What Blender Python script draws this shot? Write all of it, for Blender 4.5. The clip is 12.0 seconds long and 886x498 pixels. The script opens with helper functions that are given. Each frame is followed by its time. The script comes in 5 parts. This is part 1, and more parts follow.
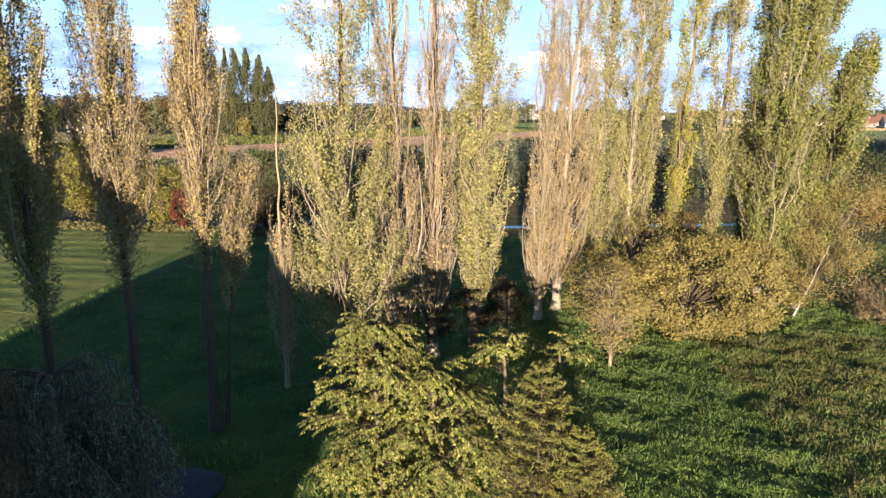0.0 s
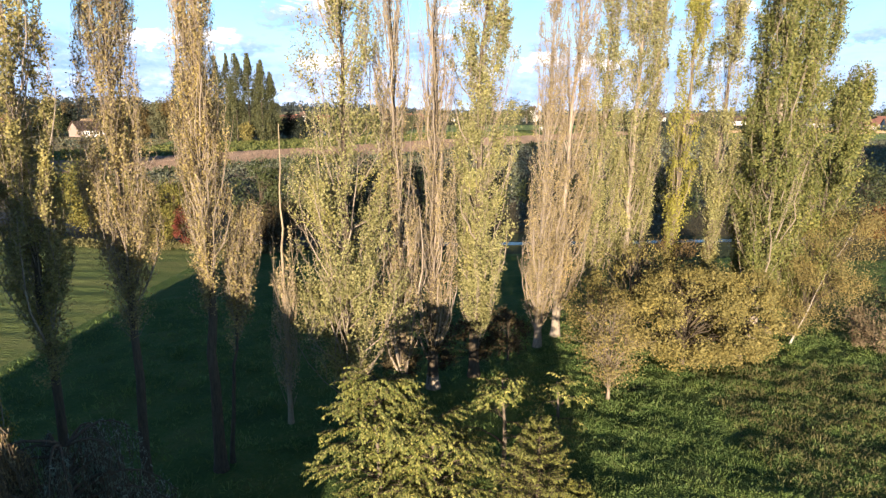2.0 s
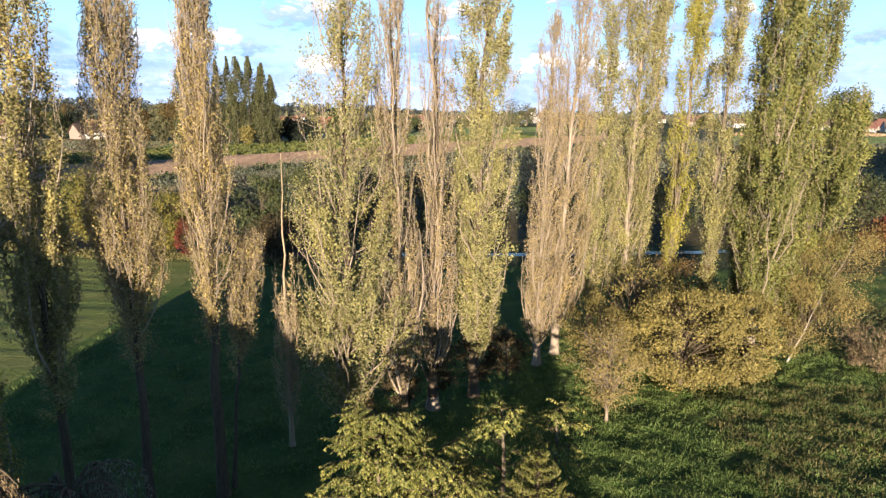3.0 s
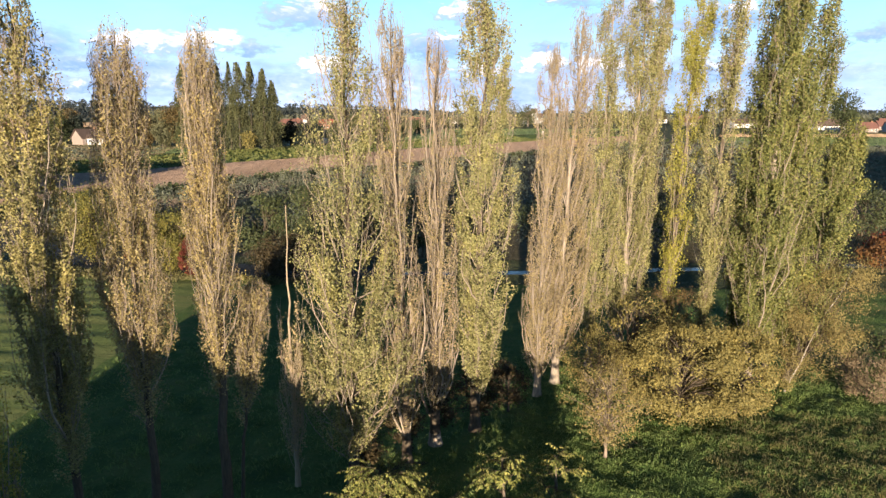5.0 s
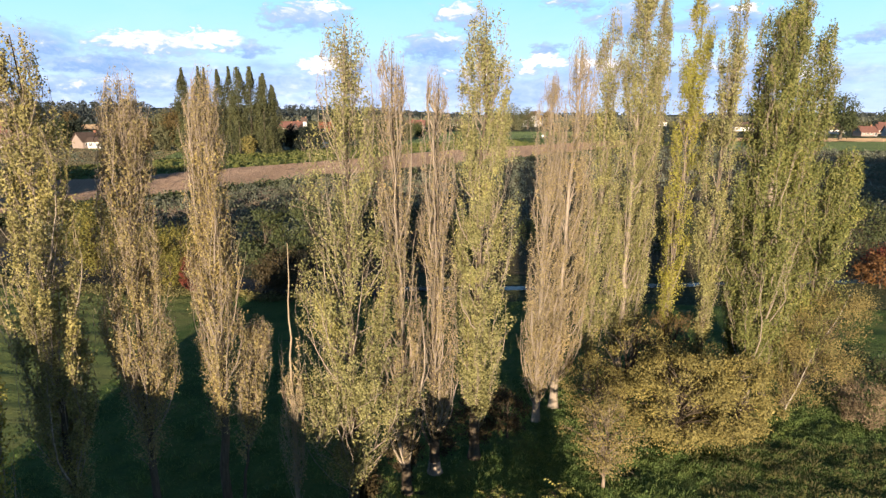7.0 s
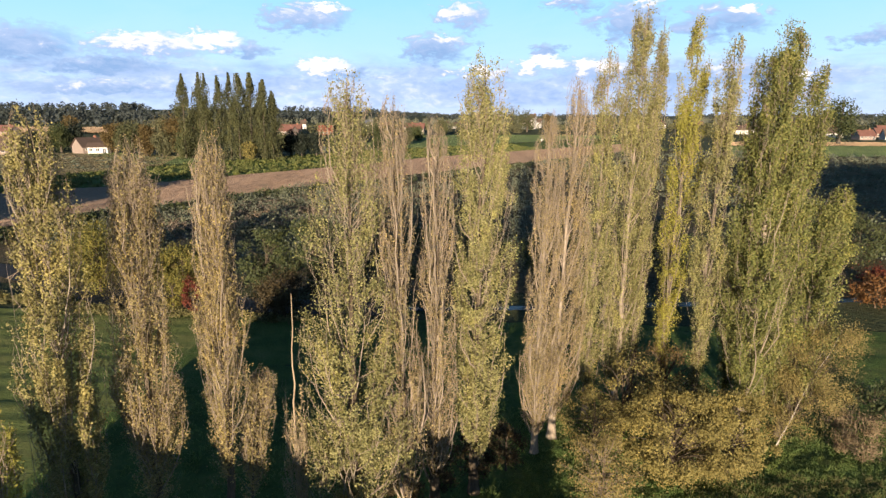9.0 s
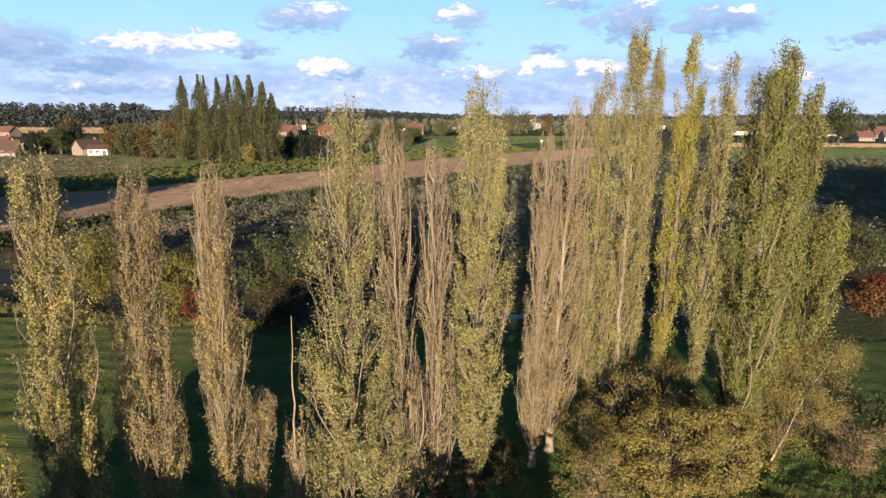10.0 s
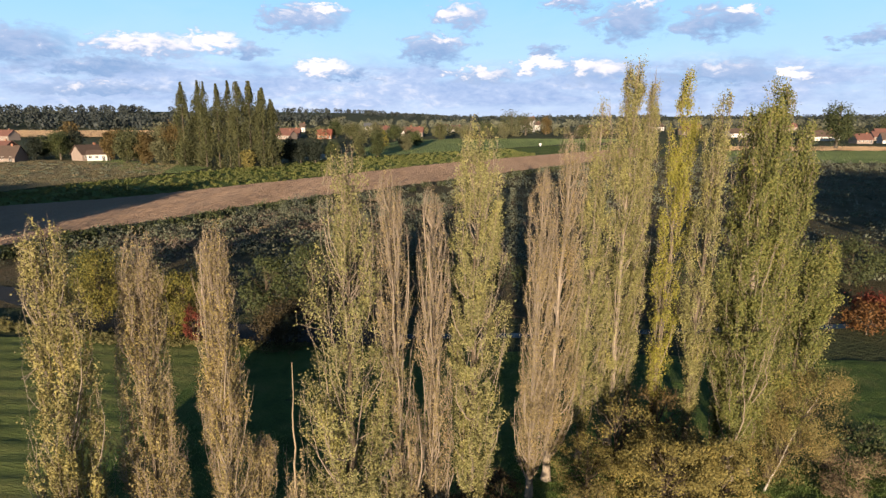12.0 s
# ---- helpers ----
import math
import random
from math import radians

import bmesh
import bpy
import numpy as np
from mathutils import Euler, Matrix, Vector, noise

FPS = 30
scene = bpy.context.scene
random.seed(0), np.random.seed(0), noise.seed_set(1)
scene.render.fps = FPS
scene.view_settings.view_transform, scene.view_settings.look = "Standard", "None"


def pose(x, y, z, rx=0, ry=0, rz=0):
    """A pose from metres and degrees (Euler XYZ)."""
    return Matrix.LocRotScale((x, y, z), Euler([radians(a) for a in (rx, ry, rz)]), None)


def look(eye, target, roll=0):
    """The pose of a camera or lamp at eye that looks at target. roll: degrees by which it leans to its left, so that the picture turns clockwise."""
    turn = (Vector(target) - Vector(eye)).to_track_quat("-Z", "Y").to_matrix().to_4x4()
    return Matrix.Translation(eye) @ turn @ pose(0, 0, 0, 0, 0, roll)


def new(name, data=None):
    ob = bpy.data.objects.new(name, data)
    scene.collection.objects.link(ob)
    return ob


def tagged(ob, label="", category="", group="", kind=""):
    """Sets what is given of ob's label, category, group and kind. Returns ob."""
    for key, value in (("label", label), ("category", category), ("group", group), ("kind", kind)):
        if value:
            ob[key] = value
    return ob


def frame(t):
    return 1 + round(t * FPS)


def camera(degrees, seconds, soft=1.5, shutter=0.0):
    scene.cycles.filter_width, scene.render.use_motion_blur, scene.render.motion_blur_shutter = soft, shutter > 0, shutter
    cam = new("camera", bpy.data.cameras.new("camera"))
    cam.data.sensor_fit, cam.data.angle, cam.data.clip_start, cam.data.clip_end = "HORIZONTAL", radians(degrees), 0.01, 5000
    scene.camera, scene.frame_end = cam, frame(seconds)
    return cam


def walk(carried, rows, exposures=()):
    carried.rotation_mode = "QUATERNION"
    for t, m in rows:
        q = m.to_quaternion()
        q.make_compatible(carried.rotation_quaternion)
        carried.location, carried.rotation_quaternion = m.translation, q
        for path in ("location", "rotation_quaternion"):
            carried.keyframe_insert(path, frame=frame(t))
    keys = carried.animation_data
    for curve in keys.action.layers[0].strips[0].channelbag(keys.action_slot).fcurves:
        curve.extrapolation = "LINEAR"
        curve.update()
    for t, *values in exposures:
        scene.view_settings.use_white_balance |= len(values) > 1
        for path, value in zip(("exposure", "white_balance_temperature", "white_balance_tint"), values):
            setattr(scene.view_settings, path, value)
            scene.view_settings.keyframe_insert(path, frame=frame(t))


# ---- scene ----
cam = camera(73.7, 12.0, soft=1.45)
PATH = [
    (0, (0.315, 1.134, 8.621), (0.182, 3.077, 8.165), 0.2),
    (0.5, (0.329, 1.129, 8.835), (0.194, 3.071, 8.38), 0.1),
    (1, (0.331, 1.114, 9.14), (0.196, 3.057, 8.685), 0.2),
    (1.5, (0.328, 1.11, 9.478), (0.192, 3.053, 9.025), 0.2),
    (2, (0.34, 1.093, 9.871), (0.203, 3.036, 9.417), 0.1),
    (2.5, (0.335, 1.082, 10.278), (0.199, 3.026, 9.825), 0.1),
    (3, (0.333, 1.071, 10.679), (0.196, 3.015, 10.227), 0.2),
    (5, (0.354, 1.007, 12.19), (0.211, 2.95, 11.737), -0.1),
    (5.5, (0.371, 1.027, 12.48), (0.226, 2.969, 12.028), -0.1),
    (6, (0.371, 1.034, 12.748), (0.226, 2.977, 12.297), -0.1),
    (6.5, (0.358, 1.013, 13.021), (0.215, 2.956, 12.572), 0.0),
    (7, (0.352, 1.039, 13.313), (0.21, 2.983, 12.864), -0.0),
    (9, (0.34, 0.935, 14.887), (0.2, 2.88, 14.441), 0.0),
    (9.5, (0.376, 0.898, 15.277), (0.236, 2.842, 14.83), -0.0),
    (10, (0.396, 0.862, 15.639), (0.257, 2.806, 15.193), -0.0),
    (10.5, (0.419, 0.829, 16.03), (0.281, 2.774, 15.582), -0.0),
    (11, (0.451, 0.806, 16.394), (0.31, 2.75, 15.948), -0.1),
    (11.5, (0.454, 0.803, 16.773), (0.314, 2.748, 16.327), -0.0),
    (12, (0.47, 0.802, 17.186), (0.333, 2.747, 16.742), -0.1),
]
walk(cam, [(t, look(eye, target, roll)) for t, eye, target, roll in PATH],
     exposures=[(0, 1.8, 6450, 10), (3, 1.7, 6450, 10), (6, 1.5, 6500, 10), (9, 1.29, 6650, 10), (12, 1.13, 6850, 11)])

# ---- world, sun, exposure ----
SUN_EL, SUN_AZ = 6.5, 182.6      # degrees; azimuth clockwise from +y
el, az = radians(SUN_EL), radians(SUN_AZ)
sun_dir = Vector((math.sin(az) * math.cos(el), math.cos(az) * math.cos(el), math.sin(el)))
sun_data = bpy.data.lights.new("sun", "SUN")
sun_data.energy, sun_data.angle, sun_data.color = 5.0, radians(0.53), (1.0, 0.82, 0.60)
sun = new("sun", sun_data)
sun.matrix_world = look(sun_dir * 100, (0, 0, 0))


class Nodes:
    """Short hand for a node tree."""

    def __init__(self, tree):
        self.t = tree
        tree.nodes.clear()

    def add(self, kind, **kw):
        n = self.t.nodes.new(kind)
        for k, v in kw.items():
            if k == "operation":
                n.operation = v
            elif k == "blend":
                n.data_type, n.blend_type = "RGBA", v
            elif k == "clamp":
                n.use_clamp = v
        return n

    def link(self, a, b):
        self.t.links.new(a, b)

    def math(self, op, a, b=None, c=None, clamp=False):
        n = self.add("ShaderNodeMath", operation=op, clamp=clamp)
        for i, v in enumerate((a, b, c)):
            if v is None:
                continue
            if isinstance(v, (int, float)):
                n.inputs[i].default_value = v
            else:
                self.link(v, n.inputs[i])
        return n.outputs[0]

    def mix(self, fac, a, b, blend="MIX"):
        n = self.add("ShaderNodeMix", blend=blend)
        for sock, v in ((n.inputs[0], fac), (n.inputs[6], a), (n.inputs[7], b)):
            if isinstance(v, (int, float)):
                sock.default_value = v
            elif isinstance(v, tuple):
                sock.default_value = (*v, 1)
            else:
                self.link(v, sock)
        return n.outputs[2]

    def ramp(self, fac, stops, smooth=False):
        n = self.add("ShaderNodeValToRGB")
        r = n.color_ramp
        r.interpolation = "EASE" if smooth else "LINEAR"
        while len(r.elements) < len(stops):
            r.elements.new(0.5)
        for e, (p, c) in zip(r.elements, stops):
            e.position, e.color = p, (*c, 1)
        self.link(fac, n.inputs[0])
        return n.outputs[0]

    def noise(self, vec, scale, detail=4, rough=0.55, distort=0.0):
        n = self.add("ShaderNodeTexNoise")
        n.inputs["Scale"].default_value, n.inputs["Detail"].default_value = scale, detail
        n.inputs["Roughness"].default_value, n.inputs["Distortion"].default_value = rough, distort
        if vec is not None:
            self.link(vec, n.inputs["Vector"])
        return n.outputs[0]

    def combine(self, x, y, z):
        n = self.add("ShaderNodeCombineXYZ")
        for i, v in enumerate((x, y, z)):
            if isinstance(v, (int, float)):
                n.inputs[i].default_value = v
            else:
                self.link(v, n.inputs[i])
        return n.outputs[0]


world = bpy.data.worlds.new("world")
scene.world = world
world.use_nodes = True
W = Nodes(world.node_tree)
sky = W.add("ShaderNodeTexSky")
sky.sky_type, sky.sun_disc = "NISHITA", False
sky.sun_elevation, sky.sun_rotation = el, az
sky.air_density, sky.dust_density, sky.ozone_density = 1.0, 0.6, 1.6
coord = W.add("ShaderNodeTexCoord").outputs["Generated"]
sep = W.add("ShaderNodeSeparateXYZ")
W.link(coord, sep.inputs[0])
azi = W.math("MULTIPLY", W.math("ARCTAN2", sep.outputs[0], sep.outputs[1]), 57.2958)
ele = W.math("MULTIPLY", W.math("ARCSINE", sep.outputs[2]), 57.2958)
flat = W.combine(azi, W.math("MULTIPLY", ele, 2.2), 0.0)
n_big = W.noise(flat, 0.13, 5, 0.6, 0.4)
n_mid = W.noise(flat, 0.42, 6, 0.62, 0.5)
n_fine = W.noise(flat, 0.9, 5, 0.6, 0.4)
streak = W.noise(W.combine(azi, W.math("MULTIPLY", ele, 5.0), 3.0), 0.14, 5, 0.6, 0.5)
# cumulus heaps: azimuth, elevation, half width, half height in degrees, and how much of each stands in the sun
HEAPS = [(-38.5, 5.3, 5.0, 1.9, 0.12), (-30.0, 5.6, 7.0, 1.2, 0.68), (-33.0, 3.9, 6.0, 0.9, 0.05), (-24.2, 6.2, 2.7, 1.2, 0.92), (-21.4, 5.6, 2.8, 1.0, 0.2),
         (-16.4, 8.3, 4.4, 1.7, 0.35), (-14.2, 9.0, 2.2, 0.8, 0.75), (-15.2, 4.3, 3.6, 1.0, 1.0), (-12.8, 3.6, 3.6, 0.6, 0.12), (-5.0, 5.7, 3.8, 1.6, 0.15),
         (-3.2, 6.5, 2.2, 0.8, 0.5), (-2.2, 8.5, 3.2, 1.6, 0.55), (5.2, 4.35, 3.0, 1.0, 0.95), (5.2, 5.4, 1.8, 0.8, 0.12), (0.0, 3.5, 3.6, 1.0, 0.6),
         (10.2, 3.7, 4.4, 1.2, 0.65), (12.3, 7.9, 3.8, 2.2, 0.25), (14.0, 9.0, 1.8, 0.8, 0.6), (20.0, 7.4, 4.2, 1.7, 0.18), (22.0, 8.2, 2.2, 0.7, 0.6),
         (30.4, 5.7, 2.5, 1.0, 0.25), (25.8, 3.1, 1.8, 0.9, 0.9), (20.0, 3.4, 6.0, 1.3, 0.3), (7.4, 9.5, 2.3, 0.9, 0.4), (-33.0, 2.2, 7.0, 0.7, 0.3)]
warp_a = W.math("ADD", azi, W.math("MULTIPLY", W.math("SUBTRACT", n_mid, 0.5), 9.0))
warp_e = W.math("ADD", ele, W.math("ADD", W.math("MULTIPLY", W.math("SUBTRACT", n_big, 0.5), 2.0), W.math("MULTIPLY", W.math("SUBTRACT", n_fine, 0.5), 2.2)))
cover, rim = None, None
for a0, e0, w0, h0, lit0 in HEAPS:
    dx = W.math("DIVIDE", W.math("SUBTRACT", warp_a, a0), w0)
    dy = W.math("DIVIDE", W.math("SUBTRACT", warp_e, e0), h0)
    r2 = W.math("ADD", W.math("MULTIPLY", dx, dx), W.math("MULTIPLY", dy, dy))
    m = W.math("SUBTRACT", 1.0, r2, clamp=True)
    top = W.math("MULTIPLY", W.math("POWER", m, 0.7), W.math("MULTIPLY_ADD", dy, 0.5, lit0, clamp=True))
    cover = m if cover is None else W.math("MAXIMUM", cover, m)
    rim = top if rim is None else W.math("MAXIMUM", rim, top)
ragged = W.math("ADD", W.math("MULTIPLY", W.math("SUBTRACT", n_mid, 0.5), 2.6), W.math("MULTIPLY", W.math("SUBTRACT", n_fine, 0.5), 0.7))
heap = W.math("MULTIPLY", W.math("SUBTRACT", W.math("ADD", W.math("MULTIPLY", cover, 1.5), ragged), 0.2), 1.0, clamp=True)
heap = W.math("MULTIPLY", heap, W.math("MULTIPLY", cover, 4.0, clamp=True))
# broken layers low over the horizon, thin veil elsewhere
low = W.math("SUBTRACT", 1.0, W.math("ABSOLUTE", W.math("DIVIDE", W.math("SUBTRACT", ele, 2.4), 3.4)), clamp=True)
layer = W.math("MULTIPLY", W.math("SUBTRACT", W.math("ADD", streak, W.math("MULTIPLY", low, 0.42)), 0.55), 3.5, clamp=True)
layer = W.math("MULTIPLY", layer, W.math("MULTIPLY", low, 2.0, clamp=True))
veil = W.math("MULTIPLY", W.math("SUBTRACT", W.noise(flat, 0.07, 5, 0.65, 0.5), 0.45), 1.6, clamp=True)
bright = W.math("ADD", W.math("MULTIPLY", rim, 0.95), W.math("MULTIPLY", W.math("SUBTRACT", n_mid, 0.47), 1.5), clamp=True)
cloud_col = W.ramp(bright, [(0.0, (0.18, 0.29, 0.49)), (0.45, (0.28, 0.37, 0.555)), (0.68, (0.58, 0.59, 0.665)), (1.0, (0.78, 0.74, 0.71))])
layer_col = W.ramp(W.math("MULTIPLY_ADD", n_fine, 0.4, W.math("MULTIPLY", n_big, 0.6)), [(0.40, (0.22, 0.32, 0.54)), (0.54, (0.32, 0.41, 0.61)), (0.66, (0.54, 0.57, 0.68))])
SKY_STRENGTH = 0.035
blue = W.ramp(W.math("DIVIDE", ele, 90.0, clamp=True), [(0.0, (0.40, 0.50, 0.69)), (0.04, (0.35, 0.54, 0.75)), (0.11, (0.23, 0.48, 0.73)), (0.2, (0.034, 0.115, 0.25)), (0.42, (0.011, 0.04, 0.105)), (1.0, (0.008, 0.028, 0.078))])
air = W.mix(1.0, sky.outputs[0], (SKY_STRENGTH, SKY_STRENGTH, SKY_STRENGTH), "MULTIPLY")
air = W.mix(0.95, air, blue)
air = W.mix(W.math("MULTIPLY", veil, 0.2), air, (0.55, 0.62, 0.70))
air = W.mix(W.math("MULTIPLY", layer, 0.92), air, layer_col)
air = W.mix(heap, air, cloud_col)
bg = W.add("ShaderNodeBackground")
bg.inputs[1].default_value = 0.74
W.link(air, bg.inputs[0])
out = W.add("ShaderNodeOutputWorld")
W.link(bg.outputs[0], out.inputs[0])


# ---- materials ----
def material(name):
    m = bpy.data.materials.new(name)
    m.use_nodes = True
    n = Nodes(m.node_tree)
    o = n.add("ShaderNodeOutputMaterial")
    b = n.add("ShaderNodeBsdfPrincipled")
    b.inputs["Specular IOR Level"].default_value = 0.3
    n.link(b.outputs[0], o.inputs[0])
    return m, n, b, o


def world_place(n):
    return n.add("ShaderNodeNewGeometry").outputs["Position"]


def bump(n, b, height, strength=0.5, distance=0.05):
    k = n.add("ShaderNodeBump")
    k.inputs["Strength"].default_value, k.inputs["Distance"].default_value = strength, distance
    n.link(height, k.inputs["Height"])
    n.link(k.outputs[0], b.inputs["Normal"])


def leaf_material(name, colours, through_light=0.24, patch=0.8, rough=0.6, spread=0.62):
    """Leaves that differ one by one, with larger patches of a browner tint."""
    m, n, b, o = material(name)
    geo = n.add("ShaderNodeNewGeometry")
    k = len(colours) - 1
    mean = [sum(c[i] for c in colours) / (k + 1) for i in range(3)]
    colours = [tuple(mean[i] + (c[i] - mean[i]) * spread for i in range(3)) for c in colours]
    col = n.ramp(geo.outputs["Random Per Island"], [(i / k, c) for i, c in enumerate(colours)])
    big = n.noise(geo.outputs["Position"], patch, 3)
    shift = n.ramp(big, [(0.3, (0.72, 0.70, 0.62)), (0.5, (1, 1, 1)), (0.7, (1.18, 1.12, 0.9))])
    col = n.mix(1.0, col, shift, "MULTIPLY")
    n.link(col, b.inputs["Base Color"])
    b.inputs["Roughness"].default_value = rough
    b.inputs["Specular IOR Level"].default_value = 0.25
    tr = n.add("ShaderNodeBsdfTranslucent")
    n.link(col, tr.inputs[0])
    mx = n.add("ShaderNodeMixShader")
    mx.inputs[0].default_value = through_light
    n.link(b.outputs[0], mx.inputs[1])
    n.link(tr.outputs[0], mx.inputs[2])
    n.link(mx.outputs[0], o.inputs[0])
    return m


def bark_material(name, dark, light, scale=6.0, stretch=0.15):
    m, n, b, o = material(name)
    pos = n.add("ShaderNodeVectorMath", operation="MULTIPLY")
    n.link(world_place(n), pos.inputs[0])
    pos.inputs[1].default_value = (1, 1, stretch)
    fine = n.noise(pos.outputs[0], scale * 4, 4, 0.65)
    blot = n.noise(world_place(n), scale * 0.25, 3)
    col = n.ramp(fine, [(0.3, dark), (0.65, light)])
    col = n.mix(n.math("MULTIPLY", blot, 0.5), col, tuple(0.6 * c for c in light))
    n.link(col, b.inputs["Base Color"])
    b.inputs["Roughness"].default_value = 0.85
    bump(n, b, fine, 0.6, 0.02)
    return m


def ground_material(name, stops, scale=0.4, fine=6.0, stretch=(1, 1, 1), rough=0.95, relief=0.05, spin=0.0):
    """Earth, turf and crops: two scales of variation and relief."""
    m, n, b, o = material(name)
    mp = n.add("ShaderNodeMapping")
    mp.inputs["Rotation"].default_value = (0, 0, radians(spin))
    mp.inputs["Scale"].default_value = stretch
    n.link(world_place(n), mp.inputs[0])
    big = n.noise(mp.outputs[0], scale, 5, 0.6, 0.4)
    small = n.noise(mp.outputs[0], fine, 4, 0.7)
    both = n.math("ADD", n.math("MULTIPLY", big, 0.65), n.math("MULTIPLY", small, 0.35))
    n.link(n.ramp(both, stops), b.inputs["Base Color"])
    b.inputs["Roughness"].default_value = rough
    b.inputs["Specular IOR Level"].default_value = 0.15
    bump(n, b, small, 1.0, relief * 2.5)
    return m


def plain_material(name, colour, rough=0.7, scale=3.0, vary=0.25):
    m, n, b, o = material(name)
    f = n.noise(world_place(n), scale, 5, 0.65)
    n.link(n.ramp(f, [(0.25, tuple(c * (1 - vary) for c in colour)), (0.75, tuple(min(1, c * (1 + vary)) for c in colour))]), b.inputs["Base Color"])
    b.inputs["Roughness"].default_value = rough
    bump(n, b, f, 0.2, 0.02)
    return m


M_TURF = ground_material("turf", [(0.3, (0.045, 0.08, 0.024)), (0.5, (0.09, 0.145, 0.038)), (0.68, (0.165, 0.18, 0.062))], 0.5, 9.0, relief=0.08)
M_PLOUGH = ground_material("ploughed_earth", [(0.3, (0.238, 0.159, 0.112)), (0.55, (0.334, 0.23, 0.164)), (0.7, (0.397, 0.286, 0.208))], 0.12, 3.0, (1.0, 0.12, 1), relief=0.12, spin=36)
M_CROP_GROUND = ground_material("green_crop", [(0.3, (0.055, 0.09, 0.02)), (0.5, (0.10, 0.145, 0.032)), (0.7, (0.18, 0.19, 0.05))], 0.15, 1.6, relief=0.3)
M_MEADOW = ground_material("rough_meadow", [(0.3, (0.14, 0.13, 0.06)), (0.5, (0.26, 0.215, 0.115)), (0.7, (0.36, 0.295, 0.175))], 0.1, 1.2, relief=0.6)
M_STUBBLE = ground_material("stubble", [(0.3, (0.451, 0.309, 0.187)), (0.7, (0.578, 0.401, 0.244))], 0.05, 1.0, relief=0.7)
M_GREENFIELD = ground_material("far_green_field", [(0.3, (0.13, 0.19, 0.065)), (0.7, (0.23, 0.28, 0.11))], 0.05, 0.8, relief=0.6)
M_ROAD = ground_material("asphalt", [(0.3, (0.0333, 0.0348, 0.037)), (0.7, (0.0629, 0.0629, 0.0629))], 0.6, 14.0, rough=0.8, relief=0.01)
M_LAND = ground_material("land", [(0.3, (0.037, 0.0481, 0.0207)), (0.5, (0.0629, 0.074, 0.0333)), (0.7, (0.1036, 0.0962, 0.0518))], 0.06, 1.5, relief=0.2)
M_SCRUBLAND = ground_material("scrub_ground", [(0.3, (0.045, 0.05, 0.024)), (0.5, (0.108, 0.092, 0.049)), (0.7, (0.199, 0.142, 0.09))], 0.12, 2.0, relief=0.3)

M_BARK_PALE = bark_material("pale_poplar_bark", (0.145, 0.115, 0.088), (0.34, 0.28, 0.222))
M_BARK_TWIG = bark_material("poplar_twigs", (0.135, 0.102, 0.076), (0.295, 0.235, 0.178))
# dark bark; on pale poplar trunks it also stands in for shade
M_BARK_DARK_AND_SHADED = bark_material("dark_and_shaded_bark", (0.0444, 0.0333, 0.0237), (0.111, 0.0851, 0.0592))
M_BARK_DEAD = bark_material("bare_dead_wood", (0.2072, 0.1554, 0.1036), (0.37, 0.296, 0.2072))
M_BARK_BIRCH = bark_material("birch_bark", (0.16, 0.135, 0.11), (0.50, 0.455, 0.40), 9.0, 0.9)
M_BARK_FAR = bark_material("far_bark", (0.0592, 0.0481, 0.037), (0.1184, 0.0962, 0.074), 1.0)

L_OLIVE = leaf_material("olive_poplar_leaves", [(0.08, 0.083, 0.03), (0.172, 0.17, 0.066), (0.278, 0.264, 0.11), (0.405, 0.37, 0.18)])
L_GREEN = leaf_material("green_poplar_leaves", [(0.045, 0.06, 0.018), (0.10, 0.122, 0.036), (0.185, 0.194, 0.062), (0.31, 0.285, 0.105)])
L_YELLOW = leaf_material("yellow_poplar_leaves", [(0.125, 0.129, 0.026), (0.212, 0.206, 0.041), (0.289, 0.272, 0.059), (0.352, 0.318, 0.085)])
L_TAN = leaf_material("tan_poplar_leaves", [(0.15, 0.118, 0.058), (0.25, 0.195, 0.098), (0.345, 0.275, 0.145), (0.42, 0.345, 0.185)])
L_GOLD = leaf_material("golden_tan_leaves", [(0.13, 0.10, 0.042), (0.235, 0.185, 0.08), (0.34, 0.275, 0.12), (0.43, 0.36, 0.17)])
L_OCHRE = leaf_material("golden_olive_leaves", [(0.12, 0.112, 0.042), (0.20, 0.18, 0.066), (0.29, 0.255, 0.10), (0.38, 0.33, 0.15)])
L_CHERRY = leaf_material("light_green_leaves", [(0.05, 0.07, 0.016), (0.11, 0.135, 0.033), (0.215, 0.22, 0.064), (0.35, 0.325, 0.105)], 0.3, 1.2, 0.6, 0.8)
L_SPRUCE = leaf_material("spruce_needles", [(0.07, 0.085, 0.022), (0.15, 0.16, 0.042), (0.25, 0.235, 0.07)], 0.1, 1.5)
L_BROWN = leaf_material("brown_autumn_leaves", [(0.07, 0.064, 0.024), (0.15, 0.132, 0.046), (0.25, 0.214, 0.075), (0.35, 0.285, 0.105)])
L_RUSSET = leaf_material("russet_leaves", [(0.05, 0.036, 0.018), (0.10, 0.07, 0.03), (0.17, 0.115, 0.045)])
# brown leaves with the shade they stand in put into the colour
L_SHADED_BROWN = leaf_material("shaded_brown_leaves", [(0.028, 0.023, 0.013), (0.05, 0.039, 0.02), (0.08, 0.058, 0.027)])
L_BIRCH = leaf_material("birch_leaves", [(0.134, 0.111, 0.047), (0.22, 0.18, 0.067), (0.292, 0.236, 0.095)])
L_CEDAR = leaf_material("blue_cedar_needles", [(0.06, 0.075, 0.055), (0.16, 0.19, 0.15), (0.36, 0.41, 0.34)], 0.1)
